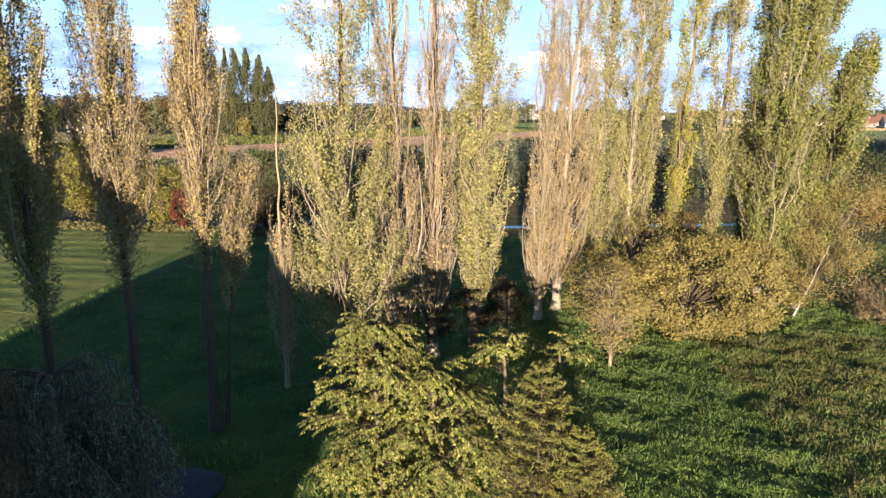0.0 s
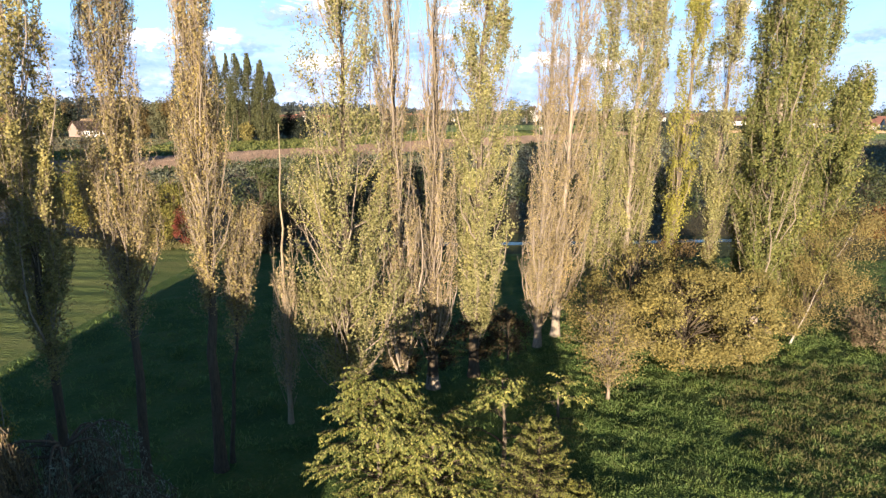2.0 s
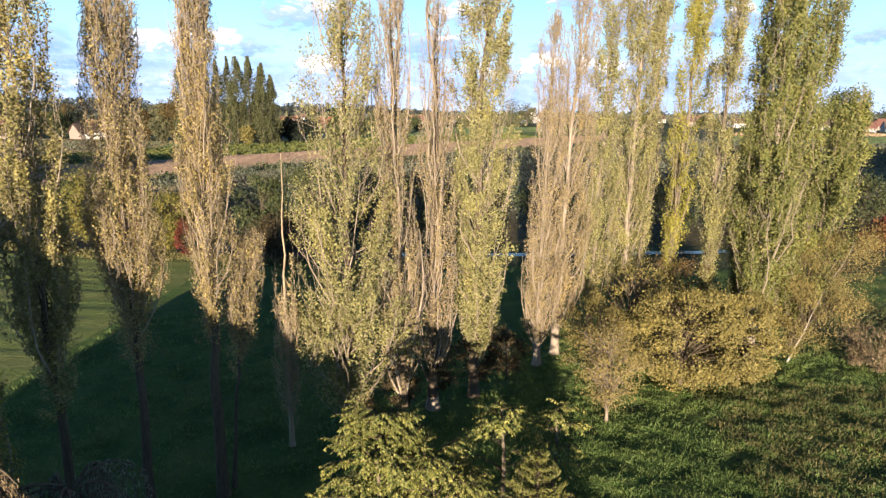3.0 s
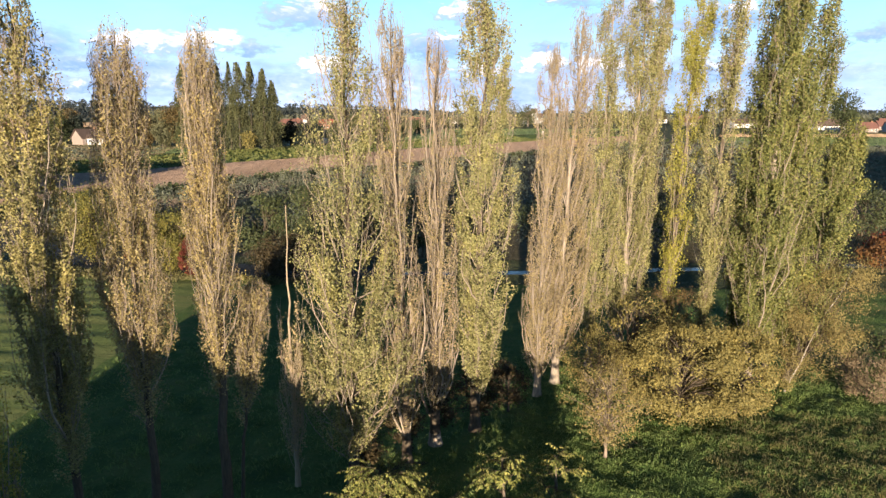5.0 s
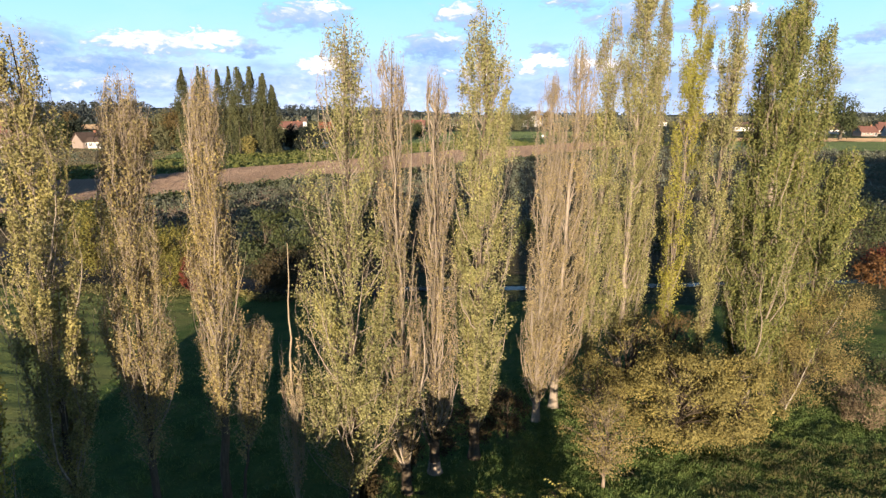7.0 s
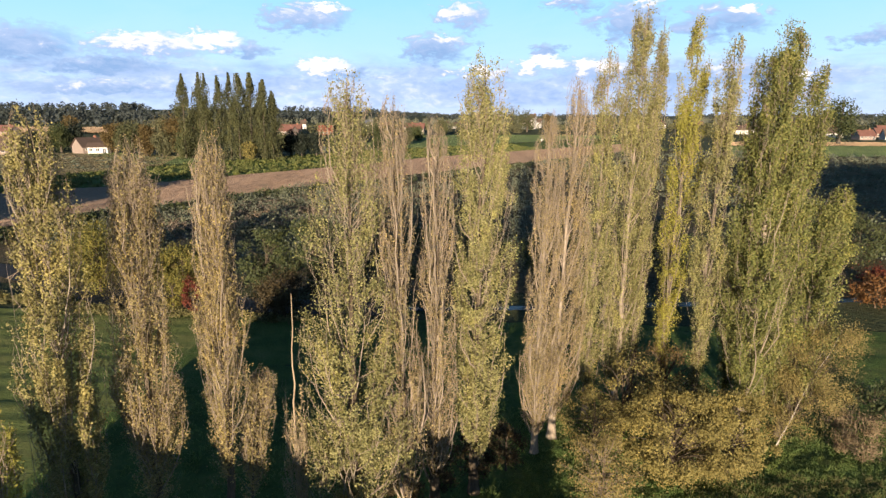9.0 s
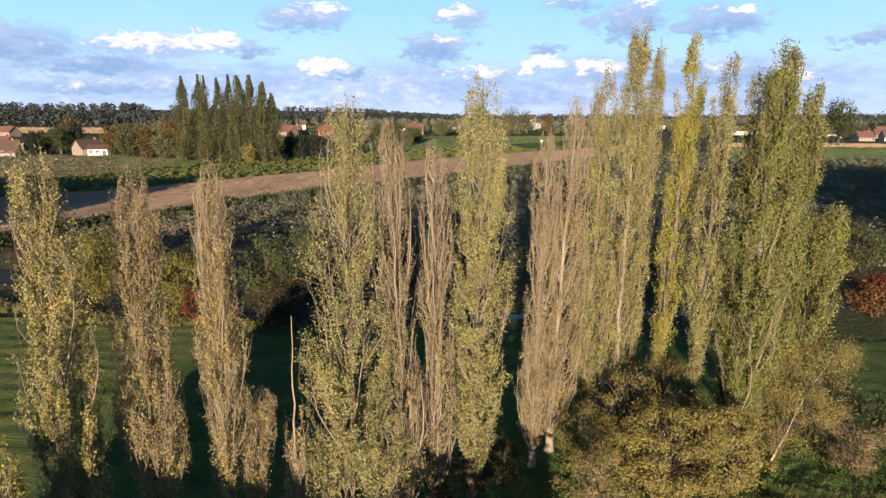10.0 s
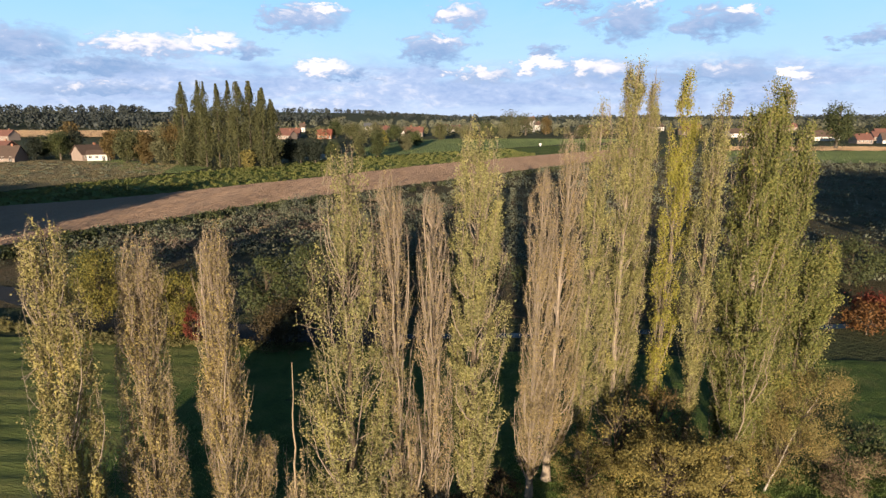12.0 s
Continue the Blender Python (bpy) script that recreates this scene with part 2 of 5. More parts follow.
L_BUSH_Y = leaf_material("yellow_green_bush", [(0.06, 0.072, 0.02), (0.145, 0.138, 0.034), (0.26, 0.21, 0.05)])
L_RED = leaf_material("red_leaves", [(0.075, 0.018, 0.015), (0.13, 0.03, 0.02), (0.18, 0.055, 0.028)])
L_ORANGE = leaf_material("orange_leaves", [(0.085, 0.04, 0.016), (0.14, 0.066, 0.025), (0.19, 0.1, 0.036)])
L_SCRUB = leaf_material("scrub_leaves", [(0.055, 0.07, 0.045), (0.09, 0.108, 0.072), (0.14, 0.15, 0.108), (0.20, 0.195, 0.15)], 0.15, 0.16)
L_MAUVE = leaf_material("withered_weeds", [(0.12, 0.095, 0.072), (0.19, 0.15, 0.12), (0.26, 0.21, 0.17)], 0.15, 0.2)
L_HEDGE = leaf_material("hedge_leaves", [(0.022, 0.033, 0.015), (0.044, 0.059, 0.025), (0.081, 0.089, 0.033)], 0.15, 0.2)
L_FAR = leaf_material("far_leaves", [(0.052, 0.062, 0.034), (0.10, 0.104, 0.055), (0.165, 0.15, 0.085)], 0.15, 0.08)
L_FARPOP = leaf_material("far_poplar_leaves", [(0.036, 0.044, 0.022), (0.07, 0.078, 0.036), (0.115, 0.114, 0.052)], 0.15, 0.2)
# the next two hold the bluish haze of distance in their leaf colours
L_HAZY_WOOD = leaf_material("hazy_distant_wood", [(0.026, 0.036, 0.04), (0.04, 0.05, 0.052), (0.055, 0.063, 0.06)], 0.1, 0.01)
L_HAZY_PLAIN = leaf_material("hazy_plain_trees", [(0.075, 0.088, 0.07), (0.115, 0.125, 0.095), (0.16, 0.155, 0.11)], 0.1, 0.012)
L_EVERGREEN = leaf_material("evergreen_leaves", [(0.010, 0.015, 0.012), (0.018, 0.026, 0.019), (0.03, 0.038, 0.026)], 0.05, 0.1)
L_FARBROWN = leaf_material("far_brown_leaves", [(0.0592, 0.0444, 0.0185), (0.1036, 0.074, 0.0296), (0.148, 0.1036, 0.0407)], 0.15, 0.08)
L_CROP = leaf_material("crop_leaves", [(0.06, 0.082, 0.026), (0.105, 0.125, 0.04), (0.19, 0.185, 0.06)], 0.2, 0.1)
L_GRASS = leaf_material("grass_blades", [(0.085, 0.15, 0.045), (0.13, 0.21, 0.06), (0.18, 0.25, 0.078), (0.24, 0.265, 0.1)], 0.42, 0.5)
L_DRYGRASS = leaf_material("olive_grass_blades", [(0.11, 0.115, 0.045), (0.16, 0.15, 0.06), (0.22, 0.19, 0.09)], 0.25, 0.5)
L_REED = leaf_material("dry_tall_grass", [(0.1184, 0.0888, 0.0518), (0.2072, 0.1554, 0.0962), (0.2664, 0.2072, 0.1332)], 0.2)


# ---- mesh tools ----
def mesh_quads(name, verts, quads, mat, smooth=False):
    """A mesh of quads from arrays."""
    me = bpy.data.meshes.new(name)
    nv, nq = len(verts), len(quads)
    me.vertices.add(nv)
    me.vertices.foreach_set("co", np.asarray(verts, np.float32).ravel())
    me.loops.add(4 * nq)
    me.loops.foreach_set("vertex_index", np.asarray(quads, np.int32).ravel())
    me.polygons.add(nq)
    me.polygons.foreach_set("loop_start", np.arange(0, 4 * nq, 4, dtype=np.int32))
    me.polygons.foreach_set("use_smooth", np.full(nq, smooth, bool))
    me.materials.append(mat)
    me.update(calc_edges=True)
    me.validate()
    return me


class Soup:
    """Collects arrays of vertices and quads."""

    def __init__(self):
        self.v, self.q, self.n = [], [], 0

    def put(self, verts, quads):
        self.v.append(verts)
        self.q.append(quads + self.n)
        self.n += len(verts)

    def mesh(self, name, mat, smooth=False):
        return mesh_quads(name, np.concatenate(self.v), np.concatenate(self.q), mat, smooth)


def tubes(soup, lines, radii, sides=5):
    """Tapered tubes along polylines: lines (n, k, 3), radii (n, k)."""
    lines, radii = np.asarray(lines, float), np.asarray(radii, float)
    n, k, _ = lines.shape
    tan = np.gradient(lines, axis=1)
    tan /= np.linalg.norm(tan, axis=2, keepdims=True) + 1e-9
    ref = np.where(np.abs(tan[..., 2:3]) > 0.8, np.array([1.0, 0, 0]), np.array([0, 0, 1.0]))
    u = np.cross(tan, ref)
    u /= np.linalg.norm(u, axis=2, keepdims=True) + 1e-9
    w = np.cross(tan, u)
    a = np.linspace(0, 2 * np.pi, sides, endpoint=False)
    ring = u[:, :, None] * np.cos(a)[:, None] + w[:, :, None] * np.sin(a)[:, None]
    v = (lines[:, :, None] + ring * radii[:, :, None, None]).reshape(-1, 3)
    i = np.arange(n)[:, None, None] * k * sides
    j = np.arange(k - 1)[None, :, None] * sides
    s = np.arange(sides)[None, None]
    s2 = (s + 1) % sides
    q = np.stack([i + j + s, i + j + s2, i + j + sides + s2, i + j + sides + s], -1).reshape(-1, 4)
    soup.put(v, q)


def leaves(soup, rng, at, size, droop=0.0, slim=0.6, out=None, toward=0.0):
    """Folded leaf blades at the given places."""
    at = np.asarray(at, float)
    n = len(at)
    u = rng.normal(size=(n, 3))
    u[:, 2] -= droop
    u /= np.linalg.norm(u, axis=1, keepdims=True)
    r = rng.normal(size=(n, 3))
    if out is not None:
        r = r + out * toward
    w = np.cross(u, r)
    w /= np.linalg.norm(w, axis=1, keepdims=True) + 1e-9
    nor = np.cross(u, w)
    s = (size * rng.uniform(0.65, 1.35, n))[:, None]
    v = np.stack([at - u * s, at + w * s * slim + nor * s * 0.18, at + u * s, at - w * s * slim + nor * s * 0.18], 1).reshape(-1, 3)
    soup.put(v, np.arange(4 * n).reshape(n, 4))


def along(rng, lines, count, lo=0.2, hi=1.0):
    """Random places on polylines."""
    n, k, _ = lines.shape
    i = rng.integers(0, n, count)
    s = rng.uniform(lo, hi, count) * (k - 1)
    j = np.minimum(s.astype(int), k - 2)
    f = (s - j)[:, None]
    return lines[i, j] * (1 - f) + lines[i, j + 1] * f


def thing(name, at, label, category, group="", kind=""):
    ob = new(name)
    ob.location = at
    ob.empty_display_size = 0.3
    return tagged(ob, label, category, group, kind)


def hang(name, mesh, parent, label=""):
    """Links a mesh, given in the parent's own space, as a part."""
    ob = new(name, mesh)
    ob.parent = parent
    if label:
        ob["label"] = label
    if name in ("branchwork", "twig_growth", "foliage", "crown"):
        ob["kind"] = "stuff"
    return ob


def part(name, bm, mat, parent=None, label="", smooth=False):
    me = bpy.data.meshes.new(name)
    bm.to_mesh(me)
    bm.free()
    me.materials.append(mat)
    if smooth:
        for p in me.polygons:
            p.use_smooth = True
    ob = new(name, me)
    ob.parent = parent
    if label:
        ob["label"] = label
    return ob


def box(bm, x0, x1, y0, y1, z0, z1):
    v = bmesh.ops.create_cube(bm, size=1.0)["verts"]
    bmesh.ops.transform(bm, matrix=Matrix.LocRotScale(((x0 + x1) / 2, (y0 + y1) / 2, (z0 + z1) / 2), None, (x1 - x0, y1 - y0, z1 - z0)), verts=v)


# ---- ground and fields ----
def land_height(x, y):
    """A level plain with a long wooded rise far off to the west."""
    far = np.clip((y - 500) / 700, 0, 1) * np.clip((-x - 60) / 500, 0, 1)
    return 24 * far * far * (3 - 2 * far)


def grid_sheet(name, xs, ys, height, mat):
    X, Y = np.meshgrid(xs, ys)
    v = np.stack([X, Y, height(X, Y)], -1).reshape(-1, 3)
    nx, ny = len(xs), len(ys)
    i, j = np.meshgrid(np.arange(nx - 1), np.arange(ny - 1))
    a = (j * nx + i).ravel()
    return new(name, mesh_quads(name, v, np.stack([a, a + 1, a + nx + 1, a + nx], 1), mat, True))


def axis_steps(lim, near, step):
    out_ = np.geomspace(near, lim, 26)[1:]
    mid = np.arange(-near, near + step / 2, step)
    return np.concatenate([-out_[::-1], mid, out_])


ground = grid_sheet("ground", axis_steps(4300, 60, 2.0), axis_steps(4300, 60, 2.0), lambda x, y: land_height(x, y), M_LAND)
tagged(ground, "flat farmland of grass and rough pasture", "ground", kind="structure")


def hummocks(x, y):
    h = np.zeros_like(x)
    rng = np.random.default_rng(5)
    for k in range(22):
        a, w = rng.uniform(0, 6.28), rng.uniform(3.0, 15.0)
        h += np.sin((x * np.cos(a) + y * np.sin(a)) * w + 1.5 * np.sin(0.6 * x + 0.5 * y + k) + rng.uniform(0, 6.28)) * 0.045 / w
    return h + 0.06


def steps(*stretches):
    return np.concatenate([np.arange(a, b - 1e-6, d) for a, b, d in stretches])


lawn = grid_sheet("lawn", steps((-18.55, 1.0, 0.35), (1.0, 24.0, 0.17), (24.0, 40.3, 0.5)), steps((-16.3, 9.0, 0.5), (9.0, 30.0, 0.17), (30.0, 42.3, 0.4)), lambda x, y: 0.03 + (hummocks(x, y) - 0.03) * np.clip((x + 18.55) / 2.5, 0, 1), M_TURF)
tagged(lawn, "rough green lawn, partly in shade, under the poplars", "lawn", kind="structure")


M_MOWN = ground_material("mown_grass", [(0.3, (0.0725, 0.1088, 0.0332)), (0.5, (0.1295, 0.1606, 0.0497)), (0.7, (0.1968, 0.1917, 0.0725))], 0.35, 5.0, (0.25, 1.6, 1), relief=0.05, spin=-4)
mown = grid_sheet("lawn_2", np.linspace(-62, -18.55, 98), np.arange(14, 42.8, 0.45), lambda x, y: 0.03 + (hummocks(x, y) * 0.5 + 0.032 * np.sin(y * 4.2 + 0.4 * np.sin(x * 0.3))) * np.clip((-18.5 - x) / 2.5, 0, 1), M_MOWN)
tagged(mown, "mown grass with faint rows in low sun", "lawn", kind="structure")


def sheet(name, outline, z, mat, label, category):
    bm = bmesh.new()
    vs = [bm.verts.new((x, y, z + float(land_height(np.array(x), np.array(y))))) for x, y in outline]
    f = bm.faces.new(vs)
    if f.normal.z < 0:
        f.normal_flip()
    bm.normal_update()
    if f.normal.z < 0:
        bmesh.ops.reverse_faces(bm, faces=[f])
    return tagged(part(name, bm, mat), label, category, kind="structure")


F_LOW = [(-140, 60), (-82, 64), (-64, 73), (-61, 85), (-53, 95), (-46.5, 108.5), (-35.6, 124), (15.3, 192), (70, 262)]
F_UP = [(-140, 78), (-95, 104), (-74, 121), (-61.5, 140), (-45, 163), (-18.8, 206), (25, 258), (80, 318)]
G_UP = [(-170, 70), (-112, 120), (-92, 168.6), (-63.6, 224), (-30, 262), (10, 305), (60, 360)]
scrubland = sheet("scrubland", [(-150, 49)] + [(x, y - 0.5) for x, y in F_LOW[1:]] + [(150, 215), (160, 50)], 0.02, M_SCRUBLAND, "overgrown waste ground of brown weeds", "scrubland")


def clod_field(name, low_edge, up_edge, nu, nv, z, rough, mat, label, category="field"):
    """Ploughed ground between two edges, with uneven furrows along them."""
    rng = np.random.default_rng(17)

    def walk_edge(line, n):
        p = np.array(line, float)
        d = np.r_[0, np.cumsum(np.linalg.norm(np.diff(p, axis=0), axis=1))]
        s_ = np.linspace(0, d[-1], n)
        return np.stack([np.interp(s_, d, p[:, 0]), np.interp(s_, d, p[:, 1])], -1)

    a_, b_ = walk_edge(low_edge, nu), walk_edge(up_edge, nu)
    f = np.linspace(0, 1, nv)[None, :, None]
    p = a_[:, None] * (1 - f) + b_[:, None] * f
    h = z + land_height(p[..., 0], p[..., 1]) + rough * (rng.uniform(0, 1, (nu, nv)) * 0.7 + 0.5 * (np.arange(nv) % 2)[None])
    v = np.concatenate([p, h[..., None]], -1).reshape(-1, 3)
    i, j = np.meshgrid(np.arange(nu - 1), np.arange(nv - 1), indexing="ij")
    k = (i * nv + j).ravel()
    return tagged(new(name, mesh_quads(name, v, np.stack([k, k + nv, k + nv + 1, k + 1], 1), mat)), label, category, kind="structure")


field = clod_field("field_1", F_LOW, F_UP, 260, 100, 0.04, 0.27, M_PLOUGH, "bare brown ploughed field strip")
crop_strip = sheet("field_2", F_UP + G_UP[::-1], 0.08, M_CROP_GROUND, "green crop strip beside the ploughed field", "field")
meadow = clod_field("meadow", [(-400, 50), (-172, 72), (-112, 122), (-95, 170)], [(-400, 240), (-230, 232), (-150, 216), (-108, 205)], 240, 90, 0.1, 0.18, M_MEADOW, "rough brownish pasture with tufts", "meadow")
garden_lawn = clod_field("lawn_3", [(-150, 214), (-103, 170), (-90, 174)], [(-147, 226), (-117, 208), (-90, 192)], 60, 20, 0.12, 0.15, M_GREENFIELD, "short green grass before distant trees", "lawn")
far_green = clod_field("field_3", [(85, 222), (330, 222)], [(110, 292), (430, 292)], 150, 60, 0.06, 0.2, M_GREENFIELD, "level green field in the distance")
far_tan = clod_field("field_4", [(110, 296), (430, 296)], [(125, 328), (470, 328)], 150, 40, 0.07, 0.5, M_STUBBLE, "pale stubble field strip in the distance")
far_mid = clod_field("field_5", [(-62, 232), (-28, 268), (12, 310), (110, 420)], [(-62, 330), (-52, 400), (-20, 430), (112, 425)], 150, 60, 0.09, 0.35, M_GREENFIELD, "green field behind the ploughed strip")
hill_field = clod_field("field_6", [(-640, 440), (-262, 440)], [(-700, 590), (-262, 590)], 150, 70, 0.6, 1.0, M_STUBBLE, "pale stubble field below the wooded hill")

ROAD = [(-90, 60), (-46, 53.6), (-30, 45.6), (-18, 44.6), (-6, 44.4)]
STREAM = [(-6.2, 44.4), (6, 45.6), (19, 47.6), (50, 52), (110, 60)]


def ribbon(name, line, width, z, mat, label, category):
    pts = np.array(line, float)
    t = np.gradient(pts, axis=0)
    t /= np.linalg.norm(t, axis=1, keepdims=True)
    nrm = np.stack([-t[:, 1], t[:, 0]], 1) * width / 2
    v = np.concatenate([np.c_[pts - nrm, np.full(len(pts), z)], np.c_[pts + nrm, np.full(len(pts), z)]])
    k = len(pts)
    a = np.arange(k - 1)
    return tagged(new(name, mesh_quads(name, v, np.stack([a, a + 1, a + k + 1, a + k], 1), mat)), label, category, kind="structure")


road = ribbon("road", ROAD, 3.4, 0.07, M_ROAD, "narrow grey asphalt lane behind the trees", "road")


m, n, b, o = material("still_water")
b.inputs["Base Color"].default_value = (0.02, 0.03, 0.035, 1)
b.inputs["Roughness"].default_value = 0.22
b.inputs["Specular IOR Level"].default_value = 0.5
bump(n, b, n.noise(world_place(n), 3.0, 3), 0.12, 0.01)
M_WATER = m
stream = ribbon("water", STREAM, 1.0, 0.075, M_WATER, "narrow still stream behind the poplars", "stream")


# ---- trees ----
def crown_shape(f, low, taper=0.30):
    """Relative crown radius of a poplar at the height fraction f."""
    up = np.clip(f / low, 0, 1)
    down = np.clip((f - low) / (1 - low), 0, 1)
    return (0.26 + 0.74 * np.sin(up * np.pi / 2) ** (1.0 if low < 0.43 else 1.6)) * (1 - taper * down - (0.84 - taper) * down ** 8)


M_BARK_MID = bark_material("grey_brown_bark", (0.0629, 0.0503, 0.037), (0.1628, 0.1295, 0.0962))


def poplar(base, top, radius, leaf_mat, label, seed, count=8000, clump=0.0, leaf=0.037, stems=60, twig_each=12, low=0.3, first=0.03, thick=0.16, bare=0.0, high=0.9, limb_size=1.0, wobble=0.03, trunk_bark=None, taper=0.30, airy=0.8, furrow=0.09, flare=False,
           twig_mat=None, bark=None, name="poplar_tree"):
    rng = np.random.default_rng(seed)
    b, tp = np.array(base, float), np.array(top, float)
    H = tp[2]
    tree = thing(name, (b[0], b[1], 0.0), label, "tree", "row of poplars")
    lean = np.array([tp[0] - b[0], tp[1] - b[1]])

    def axis_at(z):
        f = np.clip(z / H, 0, 1.2)
        return np.stack([lean[0] * f ** 1.3, lean[1] * f ** 1.3, z], -1)

    ph = rng.uniform(0, 6.28, 4)

    def held(p, drop=False):
        """Draws what strays in under the lumpy outline of the crown."""
        ax = axis_at(p[..., 2])
        off = p[..., :2] - ax[..., :2]
        r = np.linalg.norm(off, axis=-1) + 1e-6
        th, zz_ = np.arctan2(off[..., 1], off[..., 0]), p[..., 2]
        lump = 0.98 + furrow * np.sin(7 * th + 0.55 * zz_ + 2.2 * np.sin(0.8 * zz_ + ph[1]) + ph[3]) + 0.13 * np.sin(3 * th + 0.9 * zz_ + ph[0]) + 0.13 * np.sin(2 * th - 1.7 * zz_ + ph[1]) + 0.10 * np.sin(5 * th + 4.1 * zz_ + ph[2]) + 0.08 * np.sin(th + 6.3 * zz_ + ph[3])
        lim = radius * crown_shape(zz_ / H, low, taper) * lump + 0.03
        lim = lim * rng.uniform(0.75, 1.15, r.shape)
        k_ = np.where(r > lim, lim / r * rng.uniform(0.6, 1.0, r.shape), 1.0)
        if drop:
            return k_ == 1.0
        q = p.copy()
        q[..., :2] = ax[..., :2] + off * k_[..., None]
        return q

    # trunk
    z = np.concatenate([[-0.1, 0.12, 0.35, 0.8], np.linspace(1.6, H * 0.97, 14)])
    line = axis_at(z)
    line[:, :2] += rng.normal(0, wobble, (len(z), 2)) * np.clip(z / 3, 0, 1.5)[:, None]
    rad = thick * (1 - np.clip(z / H, 0, 1)) ** 1.25 + 0.01
    rad[:3] *= (1.5, 1.28, 1.1)
    s = Soup()
    tubes(s, line[None], rad[None], 10)
    hang("trunk", s.mesh("trunk", trunk_bark or bark or M_BARK_PALE, True), tree)
    if flare:
        zf = np.array([-0.08, 0.05, 0.15, 0.32, 0.55])
        s = Soup()
        tubes(s, axis_at(zf)[None], (thick * np.array([1.9, 1.6, 1.36, 1.2, 1.1]))[None], 11)
        hang("trunk_base", s.mesh("trunk_base", M_BARK_PALE, True), tree, "pale flared foot of the trunk")
    # ascending limbs
    n = int(stems * 1.3)
    f0 = first + (high - first) * rng.uniform(0, 1, n) ** 1.2
    z0 = f0 * H
    length = np.minimum(rng.uniform(0.10, 0.30, n) * H, (H * rng.uniform(0.84, 0.99, n) - z0))
    length = np.maximum(length, 0.3)
    ang = rng.uniform(0, 2 * np.pi, n)
    k = 7
    sft = np.linspace(0, 1, k)
    zz = z0[:, None] + length[:, None] * sft
    reach = radius * crown_shape((z0 + length * 0.5) / H, low, taper) * rng.uniform(0.3, 1.05, n)
    rr = reach[:, None] * (1 - (1 - sft) ** 2.6)
    limb = axis_at(zz)
    turn = ang[:, None] + rng.normal(0, 0.25, (n, k)).cumsum(1) * 0.4
    limb[..., 0] += rr * np.cos(turn)
    limb[..., 1] += rr * np.sin(turn)
    limb[..., :2] += rng.normal(0, 0.03, (n, k, 2)) * sft[None, :, None] * radius
    lim_z = limb[:, -1, 2] / H
    over_r = np.minimum(1.0, radius * crown_shape(lim_z, low, taper) * 0.85 / (reach + 1e-6))
    mid_ = axis_at(limb[..., 2])[..., :2]
    bend = 1 - (1 - over_r)[:, None] * sft ** 1.5
    limb[..., :2] = mid_ + (limb[..., :2] - mid_) * bend[..., None]
    r0 = thick * (0.07 + 0.25 * rng.uniform(0, 1, n) ** 3) * (1 - 0.6 * f0) * limb_size
    lr = r0[:, None] * (1 - 0.85 * sft)
    s = Soup()
    tubes(s, limb, lr, 5)
    hang("branchwork", s.mesh("branchwork", bark or M_BARK_PALE, True), tree)
    # upright twigs
    m = n * twig_each
    start = along(rng, limb, m, 0.05, 0.98)
    low_z = rng.uniform(first * H * 0.8 + 0.2, (0.93 if limb_size < 1 else max(0.30, first + 0.1)) * H, m // 7)
    if first < 0.2:
        low_z = np.where(rng.uniform(0, 1, m // 7) < 0.7, rng.uniform(0.1 * H, 0.28 * H, m // 7), low_z)
    tip = rng.uniform(0, 1, m // 7) < (0.35 if high > 0.5 else 0.0)
    low_z = np.where(tip, rng.uniform(0.6, 0.96, m // 7) * H, low_z)
    start[:m // 7] = axis_at(low_z)
    kk = 3
    s4 = np.linspace(0, 1, kk)
    up = np.minimum(rng.uniform(0.3, 1.1, m), np.maximum(H - start[:, 2], 0.1) * rng.uniform(0.3, 1.0, m))
    off = start - axis_at(start[:, 2])
    off = off[:, :2] / (np.linalg.norm(off[:, :2], axis=1, keepdims=True) + 1e-6)
    outw = rng.uniform(0.03, 0.3, m)[:, None] * radius ** 0.5 * crown_shape(start[:, 2] / H, low, taper)[:, None]
    tw = np.repeat(start[:, None], kk, 1)
    tw[..., 2] += up[:, None] * s4
    side = rng.normal(0, 0.10, (m, 1, 2)) + (off * outw)[:, None]
    tw[..., :2] += side * (s4 ** 0.8)[None, :, None] + rng.normal(0, 0.02, (m, kk, 2))
    over = tw[..., 2] > H * 1.0
    tw[..., 2] = np.where(over, H * 1.0 - rng.uniform(0, 0.3, tw[..., 2].shape), tw[..., 2])
    j = m // 7
    spin = rng.uniform(0, 2 * np.pi, j)
    away = radius * crown_shape(low_z / H, low, taper) * rng.uniform(0.2, 0.85, j)
    tw[:j, :, 0] += (np.cos(spin) * away)[:, None] * s4
    tw[:j, :, 1] += (np.sin(spin) * away)[:, None] * s4
    tw = held(tw)
    if clump:
        off = tw[:, 1, :2] - axis_at(tw[:, 1, 2])[:, :2]
        th, zz_ = np.arctan2(off[:, 1], off[:, 0]), tw[:, 1, 2]
        tw = tw[np.sin(2 * th + 1.5 * zz_ + ph[1]) + np.sin(3 * th - 2.3 * zz_ + ph[2]) > -0.8]
        m = len(tw)
    tr = (rng.uniform(0.004, 0.010, m))[:, None] * (1 - 0.7 * s4)
    s = Soup()
    tubes(s, tw, tr, 3)
    hang("twig_growth", s.mesh("twig_growth", twig_mat or M_BARK_TWIG, True), tree)
